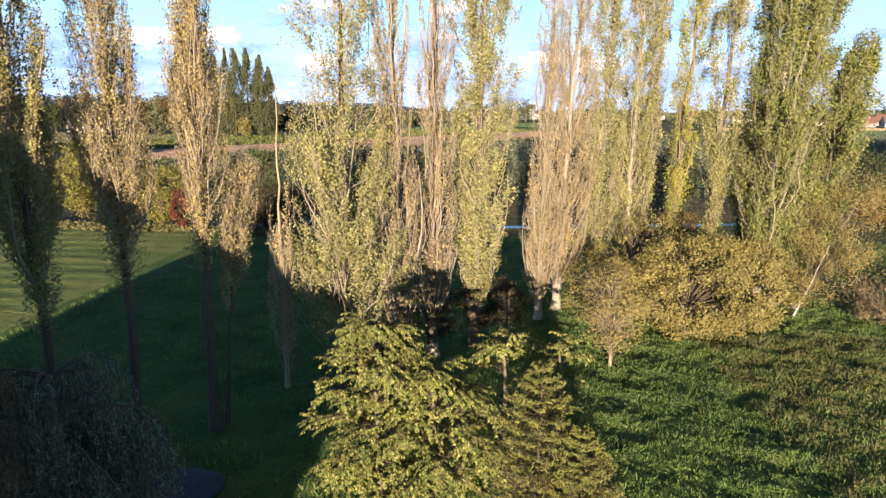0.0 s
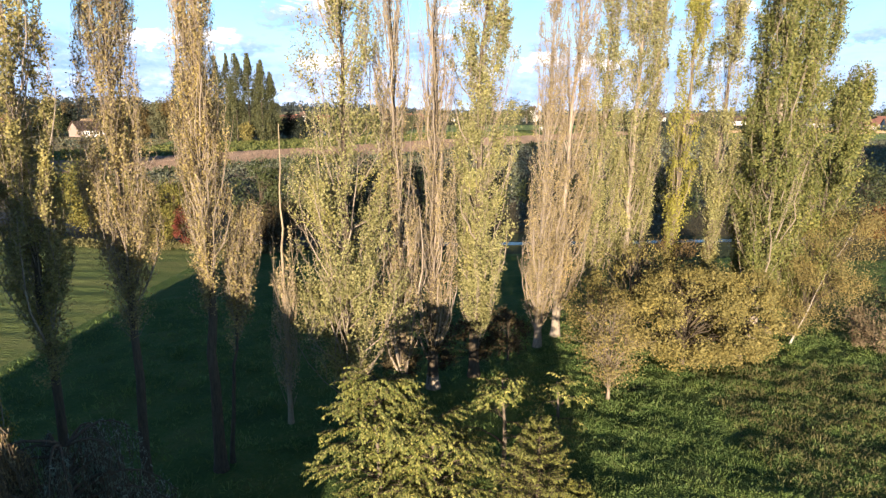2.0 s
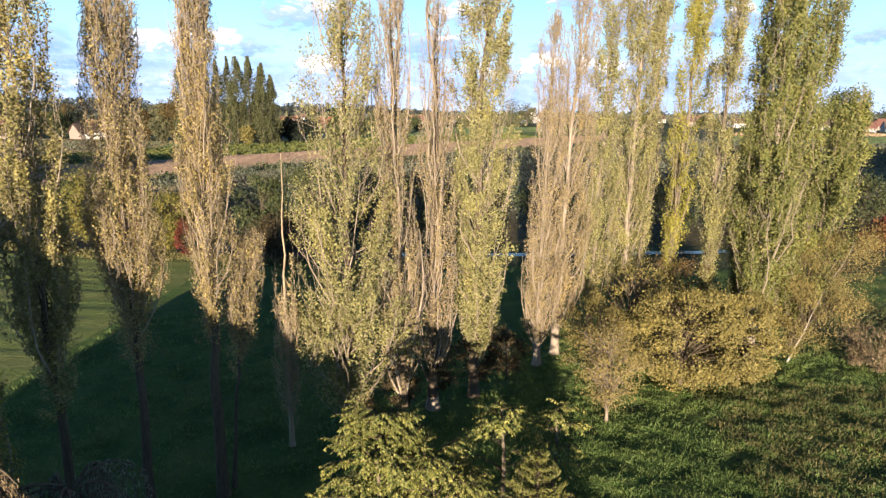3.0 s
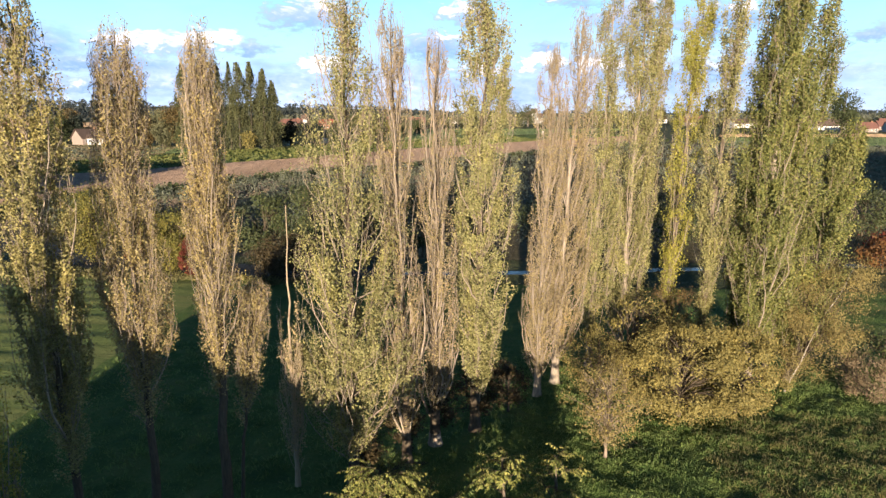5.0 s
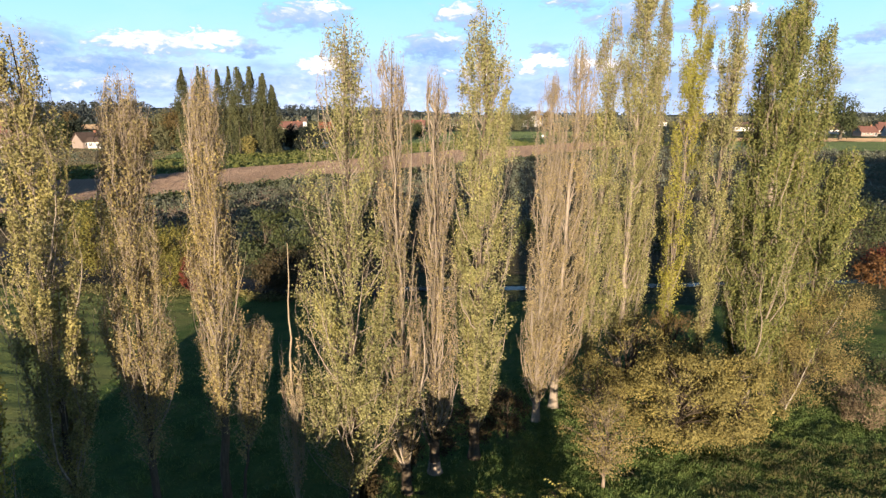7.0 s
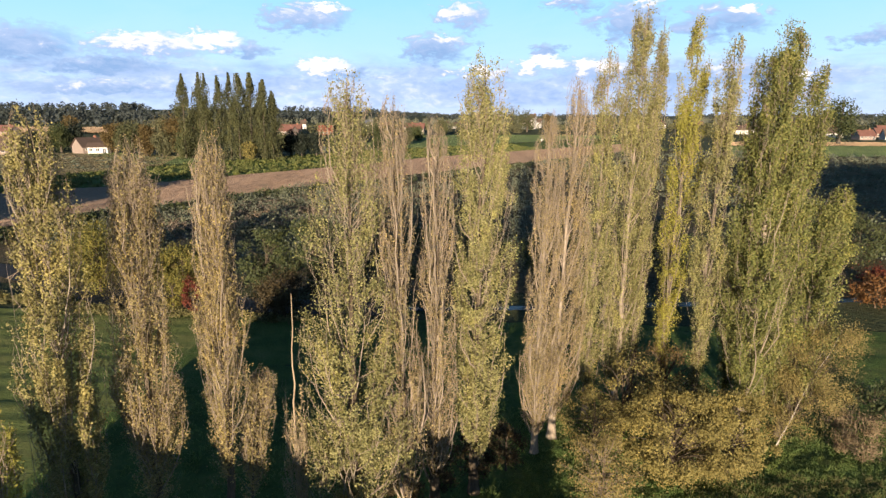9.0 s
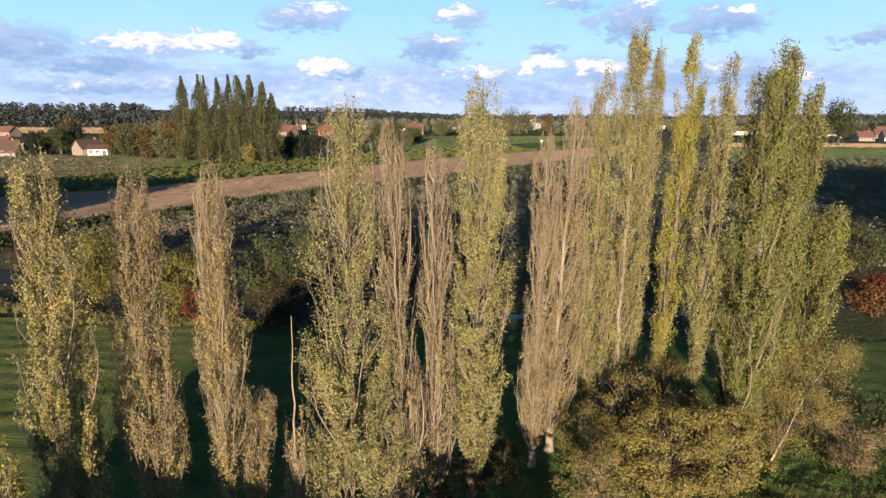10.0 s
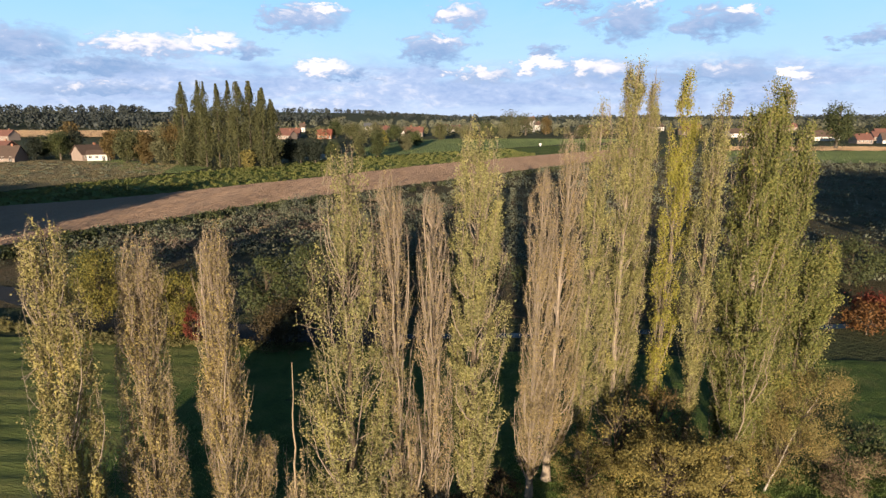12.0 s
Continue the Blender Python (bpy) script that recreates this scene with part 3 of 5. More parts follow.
    # foliage
    if count:
        count = int(count * 2.6)
        if clump:
            group = max(8, int(count / (30 * (clump / 0.13) ** 2)))
            heart = along(rng, tw, group, 0.3, 1.0)
            own = rng.integers(0, group, count)
            spot = heart[own] + rng.normal(0, 1, (count, 3)) * np.array([0.62, 0.62, 1.25]) * (clump * rng.uniform(0.6, 1.3, group))[own][:, None]
            spot[:, 2] = np.minimum(spot[:, 2], H)
            round_ = (spot - heart[own]) * np.array([1, 1, 0.4])
            out_ = spot - axis_at(spot[:, 2])
            spot[:, :2] += out_[:, :2] * (0.35 * (spot - heart[own])[:, 2:3])
        else:
            own = rng.integers(0, m, max(8, count // 10))
            spot = along(rng, tw[own], count, 0.1, 1.0) + rng.normal(0, 1, (count, 3)) * np.array([0.05, 0.05, 0.08])
            round_ = np.zeros_like(spot)
        keep = held(spot, True) & (rng.uniform(0, 1, count) > (0.6 if airy > 0.75 else 0.85) * np.clip((spot[:, 2] / H - airy) / (1.02 - airy), 0, 1))
        spot, round_ = spot[keep], round_[keep]
        if bare:
            keep = rng.uniform(0, 1, len(spot)) > bare * np.clip((spot[:, 2] / H - 0.35) / 0.4, 0, 1)
            spot, round_ = spot[keep], round_[keep]
        s = Soup()
        away = spot - axis_at(spot[:, 2])
        away[:, 2] = 0.15
        away /= np.linalg.norm(away, axis=1, keepdims=True) + 1e-6
        away = away + 0.9 * round_ / (np.linalg.norm(round_, axis=1, keepdims=True) + 0.03)
        leaves(s, rng, spot, leaf, 0.3, 0.75, away, 1.2)
        hang("foliage", s.mesh("foliage", leaf_mat), tree)
    return tree


def broadleaf(name, base, height, spread, leaf_mat, label, seed, count=4000, leaf=0.06, clumps=40, thick=0.08, bark=None, first=0.25, droop=0.3, squash=1.0,
              lean=(0, 0), stems=1, slim=0.6, clump=0.28, category="tree", group="", limb_bark=None, shell=0.35, back=0.0):
    """A tree or bush with a forked trunk, limbs, twigs and clumps of leaves."""
    rng = np.random.default_rng(seed)
    tree = thing(name, (base[0], base[1], 0.0), label, category, group)
    bark = bark or M_BARK_DARK_AND_SHADED
    s = Soup()
    for i in range(stems):
        z = np.linspace(0.0, height * 0.85, 9)
        a = rng.uniform(0, 6.28)
        fan = (0.0 if stems == 1 else spread * 0.5)
        line = np.stack([lean[0] * z / height + fan * np.cos(a) * (z / height) ** 1.2, lean[1] * z / height + fan * np.sin(a) * (z / height) ** 1.2, z], -1)
        line[:, :2] += rng.normal(0, 0.015 * height, (9, 2)) * np.linspace(0, 1, 9)[:, None]
        rad = thick * (1 - 0.85 * np.linspace(0, 1, 9)) / stems ** 0.4
        rad[0] *= 1.4
        line[0, 2] = -0.05
        tubes(s, line[None], rad[None], 8)
    hang("trunk", s.mesh("trunk", bark, True), tree)
    d = rng.normal(size=(clumps, 3))
    d /= np.linalg.norm(d, axis=1, keepdims=True)
    rad = rng.uniform(shell, 1.0, clumps) ** 0.5
    half = height * (1 - first) / 2
    mid = height * first + half
    cen = d * rad[:, None] * np.array([spread, spread, half * 0.95])
    cen[:, :2] *= rng.uniform(0.75, 1.15, (clumps, 1))
    cen[:, 2] += mid
    cen[:, :2] += np.array(lean)[None] * (cen[:, 2:3] / height)
    cen[:, 1] += back
    cen[:, 2] = np.maximum(cen[:, 2], 0.1)
    # limbs to each clump
    k = 5
    sft = np.linspace(0, 1, k)
    zs = np.clip(cen[:, 2] * rng.uniform(0.35, 0.8, clumps), 0.05, height * 0.8)
    st = np.stack([lean[0] * zs / height, lean[1] * zs / height, zs], -1)
    limb = st[:, None] * (1 - sft)[None, :, None] + cen[:, None] * sft[None, :, None]
    limb[..., 2] += 0.12 * spread * np.sin(sft * np.pi)[None]
    limb += rng.normal(0, 0.03 * spread, limb.shape) * sft[None, :, None]
    s = Soup()
    tubes(s, limb, (thick * rng.uniform(0.15, 0.4, clumps))[:, None] * (1 - 0.8 * sft), 4)
    tws = along(rng, limb, clumps * 6, 0.4, 1.0)
    tip = tws + rng.normal(0, clump * spread * 0.7, tws.shape)
    tw = tws[:, None] * np.array([1, 0.5, 0])[None, :, None] + tip[:, None] * np.array([0, 0.5, 1])[None, :, None]
    tubes(s, tw, np.full((len(tw), 1), max(0.004, thick * 0.07)) * np.array([1, 0.7, 0.4]), 3)
    hang("branchwork", s.mesh("branchwork", limb_bark or bark, True), tree)
    own = rng.integers(0, clumps, count)
    cs = clump * spread * rng.uniform(0.6, 1.3, clumps)
    spot = cen[own] + rng.normal(size=(count, 3)) * cs[own][:, None] * np.array([0.6, 0.6, 0.5 * squash])
    spot[:, 2] = np.maximum(spot[:, 2], 0.06)
    s = Soup()
    face = spot - cen[own]
    face = face / (np.linalg.norm(face, axis=1, keepdims=True) + 0.02) + d[own] * 0.7 + np.array([0, 0, 0.4])
    leaves(s, rng, spot, leaf, droop, slim, face, 1.8)
    hang("foliage", s.mesh("foliage", leaf_mat), tree)
    return tree

# ---- the row of poplars ----
poplar((-8.95, 10.2), (-8.95, 10.5, 9.8), 0.6, L_YELLOW, "slim poplar with yellowing leaves beside the row", 10, 5000, clump=0.09, leaf=0.029, stems=40, trunk_bark=M_BARK_MID)
# down to the tall yellow-green one, dark trunk_bark paints in the shade at the bases
poplar((-9.0, 12.4), (-9.2, 12.9, 15.3), 0.95, L_OCHRE, "slim poplar with yellow-green leaves, base in shade", 11, 22000, clump=0.08, leaf=0.026, bare=0.05, airy=0.75, thick=0.12, first=0.3, taper=0.32, low=0.6, stems=80, trunk_bark=M_BARK_DARK_AND_SHADED)
poplar((-7.9, 13.6), (-8.4, 15.0, 14.5), 0.95, L_GOLD, "thinning poplar with pale twigs, base in shade", 12, 15500, leaf=0.025, bare=0.15, airy=0.7, limb_size=1.1, stems=85, twig_each=17, first=0.36, taper=0.32, low=0.55, thick=0.13, trunk_bark=M_BARK_DARK_AND_SHADED)
poplar((-6.9, 15.4), (-6.8, 16.0, 14.6), 0.78, L_GOLD, "thinning poplar with a pale trunk", 13, 14000, leaf=0.025, bare=0.15, airy=0.7, limb_size=1.3, stems=85, twig_each=17, first=0.36, taper=0.32, low=0.5, thick=0.16, trunk_bark=M_BARK_DARK_AND_SHADED)
poplar((-6.72, 15.75), (-6.2, 16.9, 7.6), 0.72, L_GOLD, "young shoot beside the poplar with pale leaves", 32, 3600, stems=40, twig_each=14, thick=0.06, first=0.5, low=0.62, leaf=0.028, trunk_bark=M_BARK_DARK_AND_SHADED)
poplar((-3.9, 18.2), (-4.1, 20.2, 16.4), 2.35, L_OLIVE, "broad poplar with olive leaves and many stems", 14, 26000, clump=0.17, leaf=0.034, bare=0.3, airy=0.6, stems=125, low=0.3, first=0.05, taper=0.62, thick=0.18, limb_size=0.85, trunk_bark=M_BARK_DARK_AND_SHADED)
poplar((-2.3, 19.6), (-2.7, 20.0, 15.7), 1.05, L_TAN, "thin poplar with bare pale branches", 15, 7000, bare=0.35, airy=0.6, taper=0.38, limb_size=1.55, leaf=0.03, stems=85, twig_each=13, trunk_bark=M_BARK_DARK_AND_SHADED, first=0.05)
poplar((-1.42, 20.9), (-1.3, 21.2, 15.0), 1.0, L_TAN, "poplar with a pale trunk and bare upright branches", 16, 7000, bare=0.6, airy=0.6, taper=0.42, limb_size=1.7, leaf=0.03, stems=80, twig_each=13, thick=0.2, first=0.05, trunk_bark=M_BARK_DARK_AND_SHADED, flare=True)
poplar((0.05, 22.05), (0.32, 23.1, 17.3), 1.4, L_OLIVE, "tall poplar with yellow-green leaves and pale trunk", 17, 22000, clump=0.13, airy=0.7, stems=100, thick=0.2, low=0.4, taper=0.2, limb_size=0.85, first=0.05, trunk_bark=M_BARK_DARK_AND_SHADED)
poplar((2.7, 25.0), (3.1, 27.2, 15.2), 1.05, L_TAN, "thinning poplar with many pale upright branches", 18, 10000, bare=0.4, airy=0.6, taper=0.3, limb_size=1.3, leaf=0.03, stems=95, twig_each=13)
poplar((3.6, 26.35), (4.4, 27.6, 16.8), 1.35, L_TAN, "poplar with pale flared base and bare branches", 19, 13000, bare=0.3, airy=0.55, taper=0.34, limb_size=1.3, leaf=0.03, stems=100, twig_each=13, thick=0.18, flare=True)
poplar((5.45, 28.3), (6.0, 30.0, 18.2), 1.2, L_OLIVE, "poplar with olive leaves over brown bushes", 20, 14000, clump=0.19, stems=85, limb_size=0.8, leaf=0.038, bare=0.15, trunk_bark=M_BARK_PALE, airy=0.7)
poplar((7.2, 29.8), (7.75, 30.8, 20.4), 1.45, L_OLIVE, "tallest poplar with green and yellow leaves", 21, 20000, clump=0.19, stems=100, limb_size=0.9, leaf=0.038, taper=0.4, trunk_bark=M_BARK_PALE, airy=0.75)
poplar((8.2, 30.8), (8.8, 31.5, 19.8), 0.7, L_OLIVE, "slim poplar close beside the tallest one", 22, 6000, clump=0.15, limb_size=0.55, leaf=0.038, trunk_bark=M_BARK_MID)
poplar((9.0, 28.6), (9.95, 30.0, 19.5), 0.95, L_YELLOW, "narrow poplar with bright yellow leaves", 23, 11000, clump=0.18, low=0.45, first=0.1, limb_size=0.55, leaf=0.038, trunk_bark=M_BARK_MID)
poplar((10.3, 27.6), (10.95, 28.4, 18.5), 0.92, L_OLIVE, "narrow poplar with yellow-green leaves", 24, 11000, clump=0.18, low=0.45, first=0.08, limb_size=0.55, leaf=0.038, trunk_bark=M_BARK_MID)
poplar((12.03, 26.3), (13.3, 28.5, 19.0), 1.7, L_GREEN, "broad leafy green poplar with pale flared base", 25, 34000, clump=0.2, leaf=0.042, stems=130, thick=0.22, low=0.4, taper=0.5, first=0.1, limb_size=0.6, furrow=0.12, flare=True)
poplar((12.2, 28.6), (12.35, 29.0, 17.7), 0.95, L_GREEN, "slim dark green poplar behind the broad one", 26, 8000, clump=0.19, limb_size=0.55, leaf=0.042, trunk_bark=M_BARK_MID)
poplar((13.3, 27.4), (14.45, 28.0, 17.1), 1.15, L_GREEN, "leafy poplar joined to the broad green one", 27, 13000, clump=0.22, limb_size=0.5, leaf=0.042, trunk_bark=M_BARK_MID)
poplar((14.3, 27.3), (15.8, 27.6, 11.9), 1.6, L_GREEN, "low leaning poplar at the end of the row", 28, 18000, clump=0.22, stems=60, limb_size=0.5, leaf=0.042, taper=0.5, trunk_bark=M_BARK_MID)
poplar((-5.75, 18.0), (-5.6, 18.0, 9.8), 0.55, L_TAN, "dead poplar snag with a bare pale stem", 31, 500, stems=34, twig_each=8, low=0.25, first=0.03, high=0.42, thick=0.075, wobble=0.02, bark=M_BARK_DEAD, twig_mat=M_BARK_DEAD, name="dead_tree")

# ---- garden trees and bushes ----
def cherry(base, height, spread, seed, label, boughs=46, shoots=7, leaf=0.037, pairs=15, first=0.08):
    """A young tree with arching boughs and long drooping leaves set along its shoots."""
    rng = np.random.default_rng(seed)
    tree = thing("cherry_tree", (base[0], base[1], 0), label, "tree")
    z = np.linspace(-0.05, height * 0.86, 9)
    line = np.stack([0.06 * np.sin(z * 1.3), 0.05 * np.cos(z * 1.7), z], -1)
    s_ = Soup()
    tubes(s_, line[None], (0.085 * (1 - 0.88 * z / height))[None], 9)
    hang("trunk", s_.mesh("trunk", M_BARK_MID, True), tree)
    sft = np.linspace(0, 1, 7)
    f = first + (0.97 - first) * rng.uniform(0, 1, boughs)
    ang = np.arange(boughs) * 2.4 + rng.normal(0, 0.3, boughs)
    L = spread * np.sin(np.pi * np.clip(0.18 + 0.8 * f, 0, 0.97)) ** 0.8 * rng.uniform(0.65, 1.15, boughs)
    rise = (0.65 * sft - 0.5 * sft ** 2)[None] * ((0.6 + 0.9 * f) * rng.uniform(0.3, 1.9, boughs))[:, None]
    wave = ang[:, None] + rng.normal(0, 0.1, (boughs, 7)).cumsum(1)
    bough = np.stack([L[:, None] * sft * np.cos(wave), L[:, None] * sft * np.sin(wave), (f * height * 0.9)[:, None] + L[:, None] * rise], -1)
    s_ = Soup()
    tubes(s_, bough, 0.022 * (1.1 - f)[:, None] * (1 - 0.8 * sft) + 0.004, 5)
    n_ = boughs * shoots
    own = np.repeat(np.arange(boughs), shoots)
    st = np.concatenate([along(rng, bough[i:i + 1], shoots - 1, 0.3, 1.0) if k_ == 0 else bough[i, -1:] for i in range(boughs) for k_ in (0, 1)])
    go = wave[own, 3] + rng.normal(0, 0.75, n_)
    l_ = rng.uniform(0.28, 0.62, n_)
    s4 = np.linspace(0, 1, 5)
    up = rng.uniform(0.1, 0.7, n_)
    shoot = st[:, None] + np.stack([np.cos(go)[:, None] * l_[:, None] * s4, np.sin(go)[:, None] * l_[:, None] * s4, l_[:, None] * (up[:, None] * s4 - 0.55 * s4 ** 2)], -1)
    tubes(s_, shoot, np.full((n_, 5), 0.005) * (1 - 0.6 * s4), 3)
    hang("branchwork", s_.mesh("branchwork", M_BARK_DARK_AND_SHADED, True), tree)
    # leaves hang in pairs along each shoot
    per = 2 * pairs
    g = np.tile(np.repeat(np.linspace(0.05, 1.0, pairs), 2), n_)
    who = np.repeat(np.arange(n_), per)
    side = np.tile([1.0, -1.0], n_ * pairs)
    jj = np.minimum((g * 4).astype(int), 3)
    fr = (g * 4 - jj)[:, None]
    at_ = shoot[who, jj] * (1 - fr) + shoot[who, jj + 1] * fr
    across = np.stack([-np.sin(go[who]) * side, np.cos(go[who]) * side, np.zeros(len(who))], -1)
    ahead = np.stack([np.cos(go[who]), np.sin(go[who]), np.zeros(len(who))], -1)
    u = across * 0.6 + ahead * 0.4 + np.array([0, 0, -0.9]) + rng.normal(0, 0.35, (len(who), 3))
    u /= np.linalg.norm(u, axis=1, keepdims=True)
    r_ = ahead * 0.8 + np.array([0, 0, 0.25]) + rng.normal(0, 0.6, (len(who), 3))
    w_ = np.cross(u, r_)
    w_ /= np.linalg.norm(w_, axis=1, keepdims=True) + 1e-9
    nor = np.cross(u, w_)
    sz = (leaf * rng.uniform(0.7, 1.3, len(who)))[:, None]
    v_ = np.stack([at_, at_ + u * sz + w_ * sz * 0.5 + nor * sz * 0.12, at_ + u * sz * 2.1, at_ + u * sz - w_ * sz * 0.5 + nor * sz * 0.12], 1).reshape(-1, 3)
    s_ = Soup()
    s_.put(v_, np.arange(4 * len(who)).reshape(-1, 4))
    hang("foliage", s_.mesh("foliage", L_CHERRY), tree)
    return tree


cherry((-1.95, 12.9), 4.8, 1.3, 41, "young tree with large light green leaves", 78, 12)
cherry((-0.7, 13.0), 3.55, 1.7, 40, "low spreading tree with large light green leaves", 70, 12)
cherry((0.93, 15.3), 3.6, 1.15, 42, "thin sapling with yellow-green leaves", 20, 5, 0.05, 9, 0.35)
cherry((2.45, 16.4), 3.0, 0.95, 43, "small sapling with yellow-green leaves", 13, 5, 0.05, 8, 0.4)
broadleaf("bush_tree", (8.3, 23.6), 4.3, 2.35, L_BROWN, "bushy tree with brown and yellow autumn leaves", 44, 30000, 0.045, 130, 0.09, first=0.0, clump=0.14, shell=0.6)
broadleaf("bush_tree", (10.6, 23.8), 4.0, 1.6, L_BROWN, "bushy tree with golden brown leaves", 45, 19000, 0.045, 80, 0.08, first=0.0, clump=0.15, shell=0.6)
broadleaf("bush_tree", (6.6, 25.6), 4.7, 2.0, L_BROWN, "thinning brown bush below the poplars", 46, 5000, 0.04, 70, 0.1, first=0.1, clump=0.16)
broadleaf("bush_tree", (8.9, 27.4), 4.6, 1.9, L_RUSSET, "dark twiggy bush with few brown leaves", 37, 5000, 0.042, 60, 0.1, first=0.1, clump=0.18)
broadleaf("bush_tree", (5.2, 24.6), 3.7, 1.5, L_BROWN, "twiggy brown bush beside the poplar base", 47, 8000, 0.036, 55, 0.07, first=0.06, clump=0.2)
broadleaf("small_tree", (4.75, 20.35), 3.9, 1.35, L_BIRCH, "small thin tree with few brown leaves", 48, 5200, 0.036, 80, 0.06, bark=M_BARK_TWIG, limb_bark=M_BARK_TWIG, first=0.2)
broadleaf("birch_tree", (13.6, 26.1), 6.8, 1.8, L_BIRCH, "leaning white-stemmed birch with fine brown leaves", 49, 32000, 0.031, 130, 0.04, bark=M_BARK_BIRCH, limb_bark=M_BARK_DARK_AND_SHADED, first=0.02, lean=(2.7, 0.3), clump=0.26, back=0.45)

# thicket whose very dark leaves paint the shade round the poplar bases
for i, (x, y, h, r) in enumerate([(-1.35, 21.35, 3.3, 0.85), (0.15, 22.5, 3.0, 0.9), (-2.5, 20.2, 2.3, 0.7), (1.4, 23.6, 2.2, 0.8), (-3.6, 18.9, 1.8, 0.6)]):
    broadleaf("thicket", (x, y), h, r, L_SHADED_BROWN, "leafless thicket round the poplar bases, coloured dark for shade", 53 + i, 3000, 0.045, 26, 0.05, first=0.12, category="bush", group="thicket under the poplars")


def spruce(base, height, spread, seed, label):
    rng = np.random.default_rng(seed)
    tree = thing("spruce_tree", (base[0], base[1], 0), label, "tree")
    s = Soup()
    z = np.linspace(-0.05, height, 6)
    tubes(s, np.stack([0 * z, 0 * z, z], -1)[None], (0.07 * (1 - z / height * 0.9))[None], 8)
    hang("trunk", s.mesh("trunk", M_BARK_DARK_AND_SHADED, True), tree)
    whorls, each = 17, 8
    n = whorls * each
    zb = (np.repeat(np.linspace(0.04, 0.96, whorls), each) + rng.normal(0, 0.012, n)) * height
    L = spread * np.clip(1 - zb / height, 0.03, 1) ** 0.8 * rng.uniform(0.75, 1.12, n) + 0.08
    a = np.tile(np.arange(each) * 2 * np.pi / each, whorls) + np.repeat(rng.uniform(0, 6.28, whorls), each) + rng.normal(0, 0.15, n)
    sft = np.linspace(0, 1, 5)
    line = np.stack([np.cos(a)[:, None] * L[:, None] * sft, np.sin(a)[:, None] * L[:, None] * sft, zb[:, None] + L[:, None] * (0.05 * sft + 0.3 * sft ** 2)], -1)
    s = Soup()
    tubes(s, line, 0.015 * (1 - 0.8 * sft)[None] * np.ones((n, 1)), 4)
    # side twigs lie flat on each branch, pointing forwards
    k = 9
    own = np.repeat(np.arange(n), 2 * k)
    g = np.tile(np.repeat(np.linspace(0.2, 0.97, k), 2), n)
    st = np.stack([np.cos(a[own]) * L[own] * g, np.sin(a[own]) * L[own] * g, zb[own] + L[own] * (0.05 * g + 0.3 * g ** 2)], -1)
    th = a[own] + np.tile([0.85, -0.85], n * k) + rng.normal(0, 0.12, len(own))
    l2 = (0.36 * L[own] * (1.15 - g) + 0.05) * rng.uniform(0.8, 1.2, len(own))
    s3 = np.linspace(0, 1, 3)
    twig = st[:, None] + np.stack([np.cos(th)[:, None] * l2[:, None] * s3, np.sin(th)[:, None] * l2[:, None] * s3, l2[:, None] * 0.28 * s3], -1)
    tubes(s, twig, np.full((len(own), 3), 0.005), 3)
    hang("branchwork", s.mesh("branchwork", M_BARK_DARK_AND_SHADED, True), tree)
    m = 9500
    spot = np.concatenate([along(rng, twig, m * 4 // 5, 0.0, 1.05), along(rng, line, m // 5, 0.3, 1.0)]) + rng.normal(0, 0.014, (m // 5 + m * 4 // 5, 3))
    s = Soup()
    leaves(s, rng, spot, 0.048, -0.5, 0.22)
    hang("foliage", s.mesh("foliage", L_SPRUCE), tree)
    return tree


spruce((1.6, 12.5), 3.6, 1.5, 50, "young spruce with yellow-green needles")
spruce((2.4, 12.0), 2.4, 1.2, 51, "low spruce with yellow-green needles")


